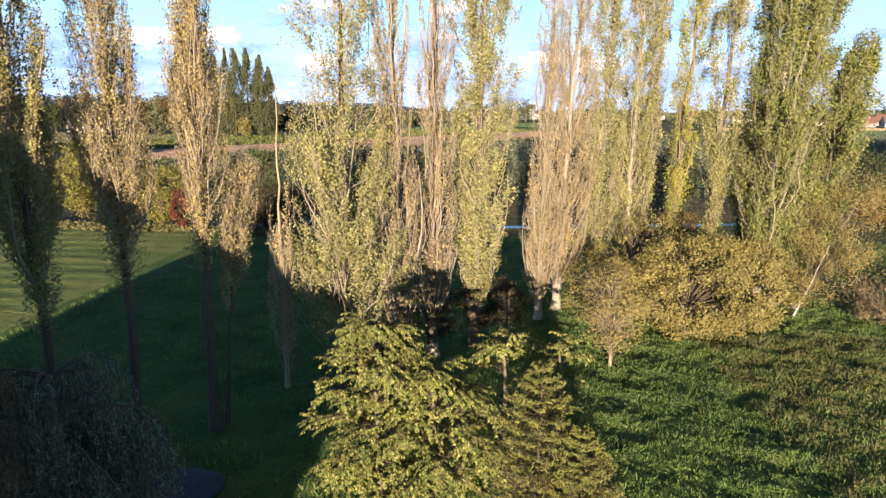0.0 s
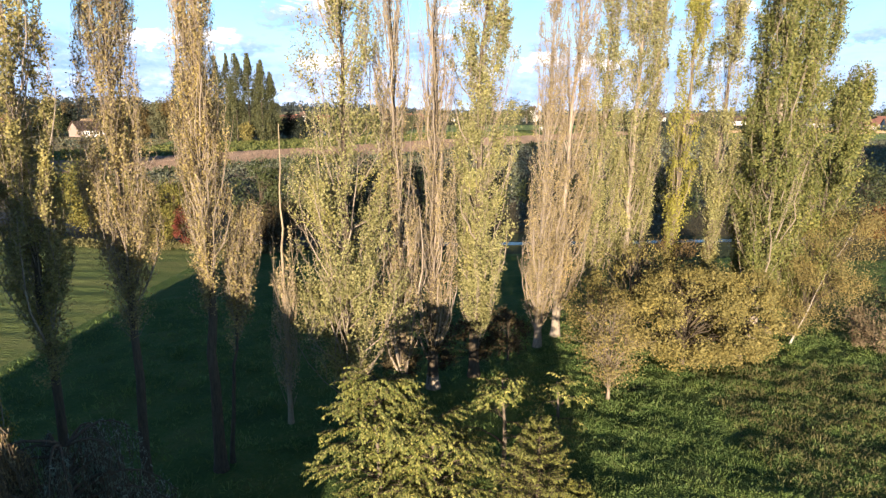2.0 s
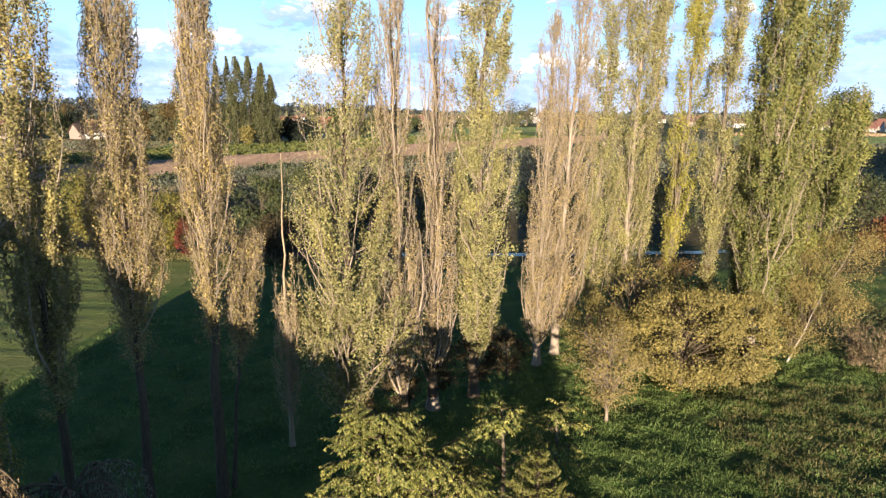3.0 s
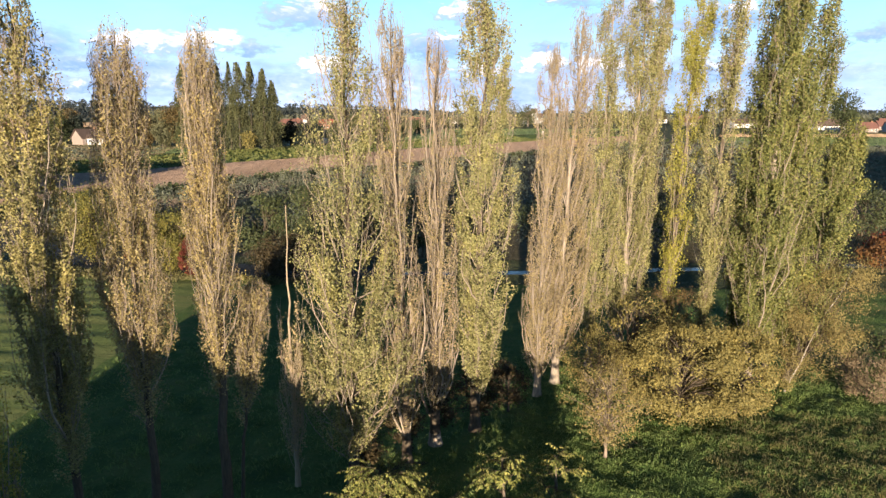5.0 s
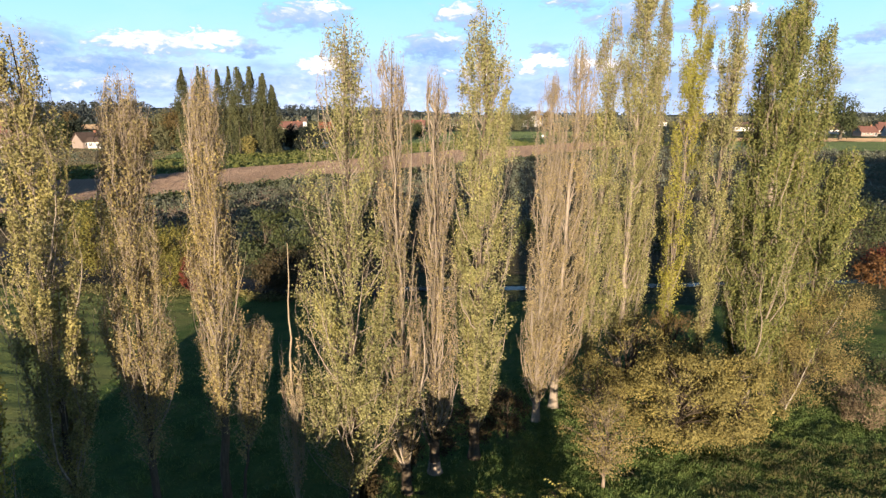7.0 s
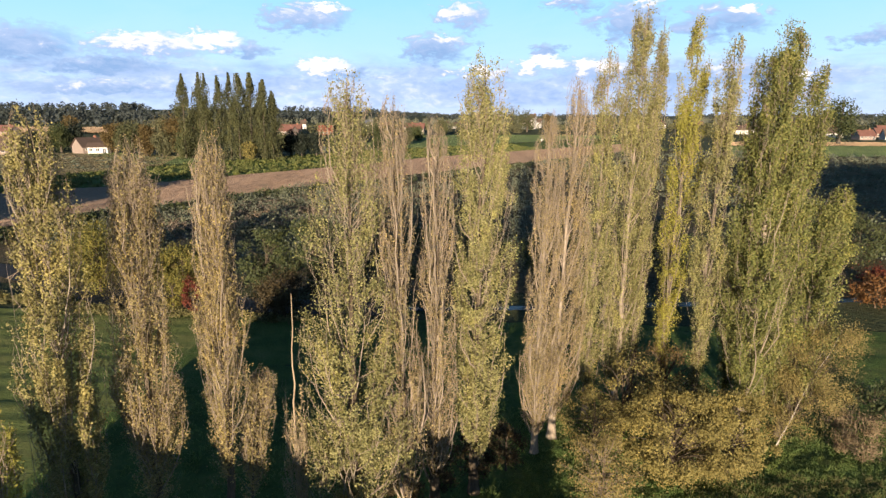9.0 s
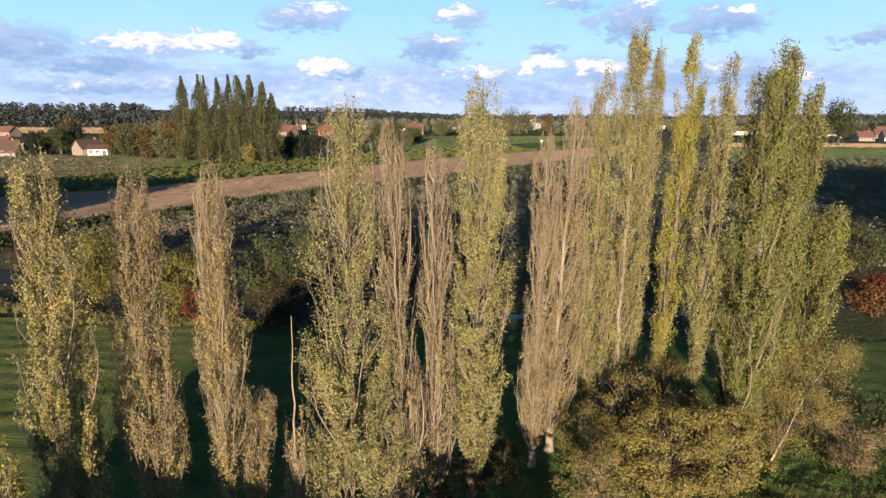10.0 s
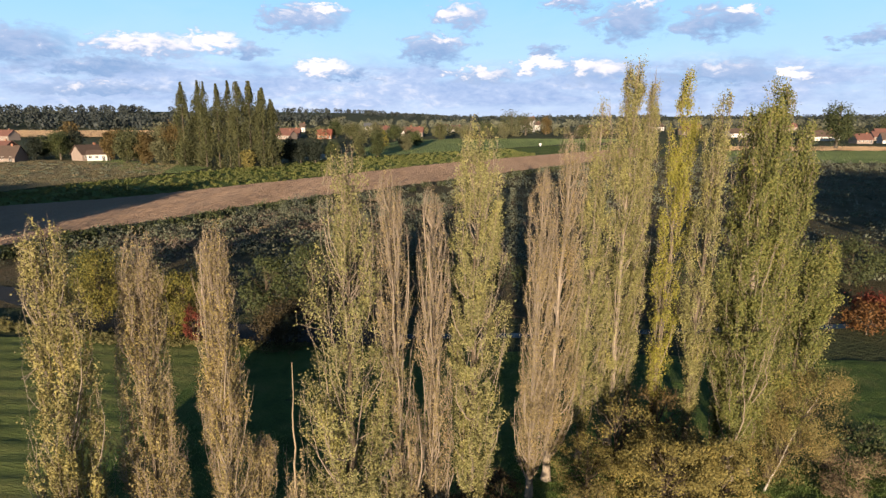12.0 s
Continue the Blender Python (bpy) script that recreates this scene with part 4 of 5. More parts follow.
def weeping(base, height, spread, seed, label, limbs=60, needles=None, count=26000):
    """A weeping cedar: arching limbs with hanging curtains of twigs."""
    rng = np.random.default_rng(seed)
    tree = thing("weeping_cedar", (base[0], base[1], 0), label, "tree")
    s = Soup()
    z = np.linspace(-0.05, height * 0.95, 8)
    tubes(s, np.stack([0.1 * np.sin(z), 0.1 * np.cos(z), z], -1)[None], (0.16 * (1 - z / height * 0.85))[None], 9)
    hang("trunk", s.mesh("trunk", M_BARK_DARK_AND_SHADED, True), tree)
    n = limbs
    zb = rng.uniform(0.25, 0.95, n) * height
    a = rng.uniform(0, 6.28, n)
    L = spread * rng.uniform(0.6, 1.05, n) * (1.1 - 0.5 * (zb / height))
    sft = np.linspace(0, 1, 7)
    rise = 0.28 * np.sin(sft * np.pi * 0.75) - 0.45 * sft ** 2.5
    line = np.stack([np.cos(a)[:, None] * L[:, None] * sft, np.sin(a)[:, None] * L[:, None] * sft, zb[:, None] + L[:, None] * rise], -1)
    s = Soup()
    tubes(s, line, 0.035 * (1 - 0.8 * sft)[None] * np.ones((n, 1)), 5)
    hang("branchwork", s.mesh("branchwork", M_BARK_DARK_AND_SHADED, True), tree)
    m = n * 30
    st = along(rng, line, m, 0.25, 1.0)
    drop = rng.uniform(0.4, 1.5, m)
    s5 = np.linspace(0, 1, 5)
    cur = np.repeat(st[:, None], 5, 1)
    cur[..., 2] -= drop[:, None] * s5 ** 1.2
    cur[..., 2] = np.maximum(cur[..., 2], 0.08)
    cur[..., :2] += rng.normal(0, 0.12, (m, 1, 2)) * s5[None, :, None]
    s = Soup()
    tubes(s, cur, 0.006 * np.ones((m, 5)), 3)
    hang("twig_growth", s.mesh("twig_growth", M_BARK_DARK_AND_SHADED, True), tree)
    c = count
    s = Soup()
    leaves(s, rng, along(rng, cur, c, 0, 1) + rng.normal(0, 0.035, (c, 3)), 0.042, 1.6, 0.2)
    hang("foliage", s.mesh("foliage", needles or L_CEDAR), tree)
    return tree


weeping((-6.95, 8.0), 6.05, 1.45, 59, "weeping conifer with a sunlit straw-coloured crown", 34, L_REED, 15000)
weeping((-6.6, 9.4), 4.75, 2.3, 52, "weeping blue-grey cedar with hanging branches, in shade")

# ---- bushes beyond the lawn ----
broadleaf("shrub", (-32.3, 47.2), 6.0, 2.7, L_BUSH_Y, "round bush with yellow-green autumn leaves", 60, 9000, 0.085, 60, 0.1, first=0.05, category="bush")
broadleaf("shrub", (-28.0, 48.0), 4.5, 2.2, L_BUSH_Y, "yellowing bush beside the lane", 61, 6000, 0.085, 45, 0.08, first=0.05, category="bush")
broadleaf("shrub", (-24.5, 46.5), 4.4, 2.0, L_BUSH_Y, "yellow and green bush", 62, 6000, 0.085, 45, 0.08, first=0.05, category="bush")
broadleaf("shrub", (-21.5, 41.9), 2.9, 0.9, L_RED, "small bush with bright red leaves", 63, 2600, 0.06, 26, 0.05, first=0.1, category="bush")
broadleaf("shrub", (-26.3, 43.0), 3.8, 0.9, L_ORANGE, "slim bush with orange-red leaves", 64, 2600, 0.06, 26, 0.05, first=0.1, category="bush")
broadleaf("shrub", (-23.4, 42.6), 3.2, 1.1, L_BUSH_Y, "small bush with yellow and orange leaves", 65, 2600, 0.065, 26, 0.05, first=0.05, category="bush")
# its leaf colour is darkened to stand for shade
broadleaf("shrub", (-14.6, 42.2), 3.6, 2.2, L_SHADED_BROWN, "dark brown bush with shade put into its colour", 66, 5000, 0.08, 40, 0.08, first=0.05, category="bush")
for i, (x, y, h, r) in enumerate([(-18, 48, 6, 2.4), (-14, 49, 7, 2.8), (-10, 49.5, 6.5, 2.6), (-5, 50, 6, 2.6), (0, 51, 5.5, 2.5), (6, 51.5, 6, 2.7), (12, 53, 5.5, 2.6), (17, 54, 6, 2.6), (24, 55, 5, 2.6), (31, 58, 5, 2.6), (-38, 54, 4.5, 2.2), (38, 62, 5, 3.0), (46, 66, 5, 3.0)]):
    broadleaf("shrub", (x, y), h, r, L_HEDGE, "dark green bush behind the lane", 70 + i, 4500, 0.10, 44, 0.09, first=0.03, category="bush", group="bushes along the lane")
broadleaf("shrub", (34.0, 50.5), 2.6, 2.2, L_RED, "spreading bush with red and orange leaves", 90, 2400, 0.11, 30, 0.06, first=0.05, category="bush")
broadleaf("shrub", (31.0, 47.5), 2.6, 1.8, L_ORANGE, "bush with orange-brown leaves", 91, 1800, 0.11, 30, 0.06, first=0.05, category="bush")
broadleaf("shrub", (19.5, 29.0), 2.2, 1.3, L_HEDGE, "low green bush at the edge of the lawn", 92, 1800, 0.07, 26, 0.05, first=0.05, category="bush")
broadleaf("shrub", (18.0, 27.6), 1.3, 1.2, L_REED, "clump of dry straw-coloured weeds", 93, 1800, 0.1, 26, 0.03, first=0.02, category="bush", slim=0.15)
broadleaf("shrub", (17.0, 25.9), 1.1, 0.9, L_REED, "clump of dry straw-coloured weeds", 96, 1800, 0.09, 26, 0.03, first=0.02, category="bush", slim=0.15)
broadleaf("shrub", (20.4, 27.2), 1.5, 1.3, L_REED, "clump of dry straw-coloured weeds", 94, 1800, 0.1, 26, 0.03, first=0.02, category="bush", slim=0.15)


# ---- masses of plants that nobody counts ----
def scatter(name, places, sizes, each, leaf, mat, label, category, seed, tall=1.0):
    """Many low plants as one mesh of leaf clumps."""
    rng = np.random.default_rng(seed)
    n = len(places)
    own = np.repeat(np.arange(n), each)
    d = rng.normal(size=(len(own), 3))
    d /= np.linalg.norm(d, axis=1, keepdims=True)
    d *= (rng.uniform(0.2, 1.0, len(own)) ** 0.4)[:, None]
    lump = 1 + 0.35 * np.sin(d[:, 0] * 5 + own) * np.sin(d[:, 1] * 4 + own * 1.7)
    sz = sizes[own][:, None]
    spot = d * sz * lump[:, None] * np.array([1, 1, 0.6 * tall])
    spot[:, 2] = spot[:, 2] + sizes[own] * 0.5 * tall
    spot[:, :2] += places[own][:, :2]
    spot[:, 2] = np.maximum(spot[:, 2], 0.05) + places[own][:, 2]
    s = Soup()
    leaves(s, rng, spot, leaf, 0.0, 0.7)
    return tagged(new(name, s.mesh(name, mat)), label, category, kind="stuff")


def inside(x, y, poly):
    poly = np.array(poly)
    res = np.zeros(len(x), bool)
    j = len(poly) - 1
    for i in range(len(poly)):
        xi, yi, xj, yj = *poly[i], *poly[j]
        hit = ((yi > y) != (yj > y)) & (x < (xj - xi) * (y - yi) / (yj - yi + 1e-9) + xi)
        res ^= hit
        j = i
    return res


def spread_in(poly, n, seed):
    rng = np.random.default_rng(seed)
    p = np.array(poly, float)
    x = rng.uniform(p[:, 0].min(), p[:, 0].max(), n * 4)
    y = rng.uniform(p[:, 1].min(), p[:, 1].max(), n * 4)
    k = inside(x, y, poly)
    x, y = x[k][:n], y[k][:n]
    return np.stack([x, y, land_height(x, y)], -1)


rng = np.random.default_rng(77)
p = spread_in([(-110, 57), (-82, 61), (-62, 70), (-58, 84), (-51, 93), (-35, 120), (15, 188), (70, 258), (150, 215), (140, 60), (40, 62), (0, 56), (-20, 54), (-50, 60)], 2000, 78)
scatter("scrub_plants", p, rng.uniform(0.6, 1.5, len(p)), 28, 0.19, L_SCRUB, "low dark and grey scrub on waste ground", "scrub", 79, 0.9)
p = spread_in([(-68, 62), (-58, 82), (-50, 92), (-33, 118), (8, 128), (6, 62), (-22, 56), (-48, 60)], 330, 80)
scatter("scrub_bushes", p, rng.uniform(0.8, 2.1, len(p)), 85, 0.13, L_SCRUB, "grey-green bushes crowding the waste ground", "scrub", 81, 1.1)
p = spread_in([(-56, 72), (-40, 66), (-22, 84), (2, 112), (-24, 122), (-40, 104)], 420, 82)
scatter("weeds", p, rng.uniform(0.5, 1.2, len(p)), 44, 0.14, L_MAUVE, "patch of dry brownish weeds", "weeds", 83, 0.6)
rng = np.random.default_rng(97)
k = 260
vx = rng.uniform(-47, -13, k)
vy = np.interp(vx, [-48, -30, -18, -12], [46.5, 42.6, 41.8, 41.6]) + rng.normal(0, 0.5, k)
scatter("verge_grass", np.c_[vx, vy, np.zeros(k)], rng.uniform(0.2, 0.5, k), 60, 0.07, L_DRYGRASS, "pale green and dry grass along the lane", "grass", 98, 1.0)
rng = np.random.default_rng(99)
line = np.array(F_LOW[1:], float)
t = np.linspace(0, len(line) - 1.001, 110)
i = t.astype(int)
edge = line[i] * (1 - (t - i))[:, None] + line[i + 1] * (t - i)[:, None]
p = np.c_[edge + np.c_[rng.normal(6.0, 1.0, 110), rng.normal(-5.5, 1.0, 110)], np.zeros(110)]
scatter("hedge_row", p, rng.uniform(0.9, 1.7, 110), 110, 0.2, L_HEDGE, "uneven green hedge along the field", "hedge", 84, 1.0)
p = spread_in(F_UP[:-1] + G_UP[::-1][1:], 2300, 85)
scatter("crop_plants", p, rng.uniform(0.35, 0.75, len(p)), 20, 0.24, L_CROP, "tall green crop with yellow flower heads", "crop", 86, 1.0)
p = spread_in([(-260, 75), (-172, 74), (-114, 123), (-97, 170), (-112, 203), (-260, 220)], 1100, 87)
scatter("pasture_tufts", p[:800], rng.uniform(0.5, 1.3, 800), 22, 0.30, L_SCRUB, "tufts of dull green weeds on the pasture", "tufts", 88, 0.5)
scatter("dry_tufts", p[800:], rng.uniform(0.3, 0.9, len(p) - 800), 18, 0.26, L_REED, "tufts of dry pale grass on the pasture", "tufts", 89, 0.5)

# grass and weeds on the lawn: low leafy mounds
def grass(name, x0, x1, y0, y1, tufts, per, tall, wide_, mat, label, seed, reach=0.11):
    rng = np.random.default_rng(seed)
    gx, gy = rng.uniform(x0, x1, tufts), rng.uniform(y0, y1, tufts)
    patch = 0
    for _ in range(9):
        a_, w_ = rng.uniform(0, 6.28), rng.uniform(0.8, 4.5)
        patch = patch + 0.3 * np.sin((gx * np.cos(a_) + gy * np.sin(a_)) * w_ + rng.uniform(0, 6.28))
    big = 0.7 + 0.45 * np.clip(0.8 * patch + rng.normal(0, 0.55, tufts), -0.8, 1.3)
    own = np.repeat(np.arange(tufts), per)
    n = len(own)
    off = rng.normal(0, reach, (n, 2)) * big[own][:, None]
    root = np.stack([gx[own], gy[own]], -1) + off
    hgt = rng.uniform(0.5, 1.0, n) * tall * big[own] * np.exp(-(off ** 2).sum(1) / (2 * (1.6 * reach) ** 2))
    bend = off * 0.5 + rng.normal(0, 0.5, (n, 2)) * hgt[:, None]
    w = rng.uniform(0.5, 1.0, n) * wide_
    ang = rng.uniform(0, np.pi, n)
    wv = np.stack([np.cos(ang) * w, np.sin(ang) * w, 0 * w], -1)
    r3 = np.c_[root, hummocks(root[:, 0], root[:, 1]) - 0.02]
    tip3 = r3 + np.c_[bend, hgt + 0.03]
    v = np.stack([r3 - wv * 0.6, r3 + wv * 0.6, tip3 + wv * 0.7, tip3 - wv * 0.7], 1).reshape(-1, 3)
    return tagged(new(name, mesh_quads(name, v, np.arange(4 * n).reshape(n, 4), mat)), label, "grass", kind="stuff")


grass("grass", 2.0, 23.0, 9.0, 29.0, 10000, 13, 0.105, 0.017, L_GRASS, "uneven tufts of sunlit green grass", 90)
grass("grass", -18.0, 2.0, 9.0, 30.0, 3500, 7, 0.18, 0.025, L_GRASS, "tufts of green grass under the trees", 91)
grass("dry_grass", 8.5, 19.0, 13.0, 24.0, 2300, 12, 0.14, 0.016, L_DRYGRASS, "olive and brownish tufts on the lawn", 93, 0.14)


def boulder(at, size, seed, label):
    rng = np.random.default_rng(seed)
    bm = bmesh.new()
    bmesh.ops.create_icosphere(bm, subdivisions=3, radius=1.0)
    k = rng.normal(size=(6, 3)) * 1.6
    for v in bm.verts:
        f = 1 + 0.07 * sum(math.sin(float(np.dot(k[i], v.co)) + i) for i in range(6))
        v.co = Vector((v.co.x * size[0] * f, v.co.y * size[1] * f, v.co.z * size[2] * f))
    ob = part("rock", bm, plain_material("grey_stone", (0.0444, 0.0503, 0.0666), 0.85, 5.0, 0.3), None, "", True)
    ob.location = at
    return tagged(ob, label, "rock")


boulder((-6.3, 12.7, 0.12), (0.75, 0.5, 0.38), 95, "grey rounded rock on the shaded lawn")

# ---- trees and woods in the distance ----
def far_tree(name, base, height, spread, mat, label, seed, count=700, leaf=0.55, first=0.1, slim=False, group="", lean=0.0):
    rng = np.random.default_rng(seed)
    g = float(land_height(np.array(base[0]), np.array(base[1])))
    tree = thing(name, (base[0], base[1], g), label, "tree", group)
    s = Soup()
    z = np.linspace(-0.2, height * 0.9, 6)
    tubes(s, np.stack([lean * z / height, 0 * z, z], -1)[None], (spread * 0.09 * (1 - 0.9 * z / height) + 0.05)[None], 6)
    hang("trunk", s.mesh("trunk", M_BARK_FAR, True), tree)
    if slim:
        k = 90
        f = first + (0.97 - first) * rng.uniform(0, 1, k)
        g_ = np.clip((f - 0.3) / 0.7, 0, 1)
        taper_ = 1.2 - 0.45 * g_ - 0.68 * g_ ** 3
        a = rng.uniform(0, 6.28, k)
        r = spread * (0.7 + 0.3 * np.sin(np.clip(f / 0.3, 0, 1) * 1.57)) * taper_ * rng.uniform(0.2, 0.95, k)
        cen = np.stack([r * np.cos(a) + lean * f, r * np.sin(a), f * height], -1)
        own = rng.integers(0, k, count)
        z_ = rng.normal(size=count)
        wide = (rng.uniform(0.25, 0.5, k) * taper_)[own][:, None] * (0.5 + 0.25 * spread)
        spot = cen[own] + np.c_[rng.normal(size=(count, 2)) * wide * np.clip(1 - 0.3 * z_, 0.3, 1.6)[:, None], z_ * 0.04 * height]
        over = np.clip(spot[:, 2] / height - 0.84, 0, None) / 0.16
        spot[:, :2] = np.array([lean, 0]) + (spot[:, :2] - np.array([lean, 0])) * np.clip(1 - 0.45 * over, 0.3, 1)[:, None]
        spot[:, 2] = np.clip(spot[:, 2], 0.1, height * 0.985)
    else:
        k = 44
        d = rng.normal(size=(k, 3))
        d /= np.linalg.norm(d, axis=1, keepdims=True)
        half = height * (1 - first) / 2
        cen = d * np.array([spread * 0.72, spread * 0.72, half * 0.88]) * rng.uniform(0.5, 1, (k, 1))
        cen[:, 2] += height * first + half
        own = rng.integers(0, k, count)
        spot = cen[own] + rng.normal(size=(count, 3)) * spread * 0.17
        spot[:, 2] = np.clip(spot[:, 2], 0.1, height)
    s = Soup()
    leaves(s, rng, spot, leaf, 0, 0.75)
    hang("crown", s.mesh("crown", mat), tree)
    return tree


for i, (x, lean, h, r) in enumerate([(-100.2, 0.9, 28.0, 2.5), (-96.0, 0.8, 28.6, 2.0), (-91.4, 0.7, 28.0, 2.0), (-88.2, 0.7, 27.4, 1.6), (-85.6, 0.7, 28.5, 2.3), (-80.4, 0.7, 27.9, 2.4), (-77.4, 0.8, 28.2, 2.6),
                                     (-74.9, 0.7, 25.2, 1.6), (-72.0, 0.7, 25.9, 1.8), (-70.2, 0.6, 22.4, 2.0)]):
    far_tree("poplar_tree", (x, 195 + 3 * math.sin(i * 2.1)), h, r * 1.3, L_FARPOP, "tall dark green poplar in a distant group", 200 + i, int(3300 * r), 0.21, 0.04, True, "distant poplars", lean)
KINDS = {"g": (L_FAR, "broad green tree in the distance"), "o": (L_FARPOP, "broad olive green tree in the distance"), "b": (L_FARBROWN, "broad brown autumn tree in the distance"),
         "d": (L_HEDGE, "broad dark green tree in the distance"), "e": (L_EVERGREEN, "very dark evergreen tree in the distance")}
FAR_TREES = [(-128, 207, 11, 4.5, "o"), (-119, 204, 11.5, 4.5, "b"), (-111, 200, 9.5, 4, "g"), (-172, 219, 9.5, 3.2, "e"), (-136, 224, 13, 5, "g"), (-121, 222, 14, 5, "b"), (-97, 203, 8, 3.5, "d"), (-182, 236, 9, 4, "d"), (-124, 212, 13.5, 5.5, "o"), (-115, 209, 15, 6, "g"), (-107, 203, 15.5, 5.5, "b"), (-133, 216, 13, 5, "o"), (-141, 217, 11.5, 3, "b"), (-102, 199, 9, 4, "d"), (-104, 216, 14, 6, "o"), (-167, 226, 11.5, 5, "d"),
             (-164, 231, 13, 4, "e"), (-215, 300, 14, 6, "b"), (-150, 238, 12, 4, "b"), (-70, 212, 9.5, 3.6, "e"), (-65.5, 211, 9, 3.6, "e"), (-61, 214, 9, 3.4, "e"), (-73, 207, 8.5, 3, "e"), (-56, 219, 8.5, 3.2, "d"),
             (-50, 240, 12, 4, "o"), (-44, 246, 11, 4, "d"), (-178, 240, 10, 6, "g"), (173, 309, 23.5, 9.5, "d"), (300, 470, 20, 13, "d"), (330, 480, 19, 12, "g"), (22, 500, 21, 12, "o"), (34, 505, 18, 9, "o"), (52, 520, 16, 6, "b"),
             (-38, 330, 9, 5, "d"), (-12, 400, 10, 6, "g"), (2, 420, 13, 8, "d"), (14, 430, 11, 6, "g"), (-30, 410, 12, 6, "o"), (-78, 420, 12, 7, "g"), (-96, 430, 13, 7, "o"), (-110, 440, 14, 6, "d"), (-60, 400, 11, 6, "d"),
             (70, 430, 10, 6, "o"), (88, 460, 9, 6, "b"), (112, 440, 10, 6, "d"), (140, 400, 9, 6, "g"), (-190, 300, 10, 6, "b"), (-205, 280, 9, 5, "d"), (-38, 290, 8, 4, "g")]
for i, (x, y, h, r, dress) in enumerate(FAR_TREES):
    far_tree("broad_tree", (x, y), h, r, KINDS[dress][0], KINDS[dress][1], 230 + i, 3600 if y < 320 else 1800, 0.25 if y < 300 else 0.4, 0.03, False, "distant trees")
far_tree("shrub", (-76.5, 190), 6.5, 2.8, L_BROWN, "brown bush at the foot of distant poplars", 280, 1200, 0.25, 0.02)
far_tree("shrub", (-54, 322), 9, 2.3, L_BUSH_Y, "yellow conical garden tree in the distance", 281, 1200, 0.25, 0.02, True)


def wood(name, poly, n, hmin, hmax, leaf, each, mat, label, seed):
    rng = np.random.default_rng(seed)
    p = spread_in(poly, n, seed)
    h = rng.uniform(hmin, hmax, len(p))
    own = np.repeat(np.arange(len(p)), each)
    d = rng.normal(size=(len(own), 3))
    d /= np.linalg.norm(d, axis=1, keepdims=True)
    d *= (rng.uniform(0.4, 1, len(own)) ** 0.3)[:, None]
    spot = p[own] + d * h[own][:, None] * np.array([0.46, 0.46, 0.5])
    spot[:, 2] += h[own] * 0.5
    s = Soup()
    leaves(s, rng, spot, leaf, 0, 0.8)
    return tagged(new(name, s.mesh(name, mat)), label, "wood", kind="stuff")


# hill, plain and horizon woods carry painted haze in their leaf colour
wood("hill_wood", [(-1300, 640), (-380, 620), (-260, 720), (-240, 1000), (-1300, 1200)], 640, 11, 15.5, 1.6, 62, L_HAZY_WOOD, "dark wood along the distant hill", 301)
wood("plain_wood", [(-400, 620), (900, 620), (1500, 1100), (-300, 1100)], 620, 6, 10, 1.1, 45, L_HAZY_PLAIN, "scattered trees across the distant plain", 302)
wood("horizon_wood", [(-900, 1600), (2200, 1600), (2600, 2400), (-900, 2400)], 520, 11, 17, 2.0, 50, L_HAZY_WOOD, "line of woods on the horizon", 303)
wood("village_trees", [(-180, 400), (-60, 430), (120, 520), (330, 420), (420, 560), (-160, 600)], 190, 5, 9, 0.5, 130, L_FAR, "garden trees among the village houses", 304)

wood("west_wood", [(-150, 44), (-72.5, 44), (-72.5, 56), (-150, 57)], 170, 8.8, 11.5, 0.6, 120, L_FAR, "trees beside the ploughed field", 306)
# out of view at the right, added only to darken the scrub with its shadow
wood("side_shade_wood", [(58, 38), (150, 38), (150, 74), (60, 64)], 90, 12, 17, 0.7, 200, L_FAR, "unseen dense wood added to shade the waste ground", 305)

# ---- houses of the village ----
M_RENDER = plain_material("white_render", (0.5, 0.475, 0.46), 0.9, 0.6, 0.08)
M_BRICK = plain_material("red_brick", (0.2664, 0.1258, 0.0814), 0.9, 2.0, 0.2)
M_CREAM = plain_material("cream_render", (0.24, 0.19, 0.165), 0.9, 0.6, 0.1)
M_TILE_RED = plain_material("red_roof_tiles", (0.15, 0.072, 0.058), 0.85, 1.2, 0.25)
M_TILE_BRIGHT = plain_material("bright_roof_tiles", (0.22, 0.07, 0.048), 0.85, 1.2, 0.2)
M_TILE_BROWN = plain_material("brown_roof_tiles", (0.0851, 0.0592, 0.0481), 0.85, 1.2, 0.25)
M_SLATE = plain_material("grey_slates", (0.0888, 0.0962, 0.111), 0.6, 1.2, 0.25)
M_PANE = plain_material("dark_window_glass", (0.0222, 0.0259, 0.0333), 0.1, 1.0, 0.1)
M_FRAME = plain_material("white_window_frame", (0.555, 0.5476, 0.5328), 0.5, 1.0, 0.05)


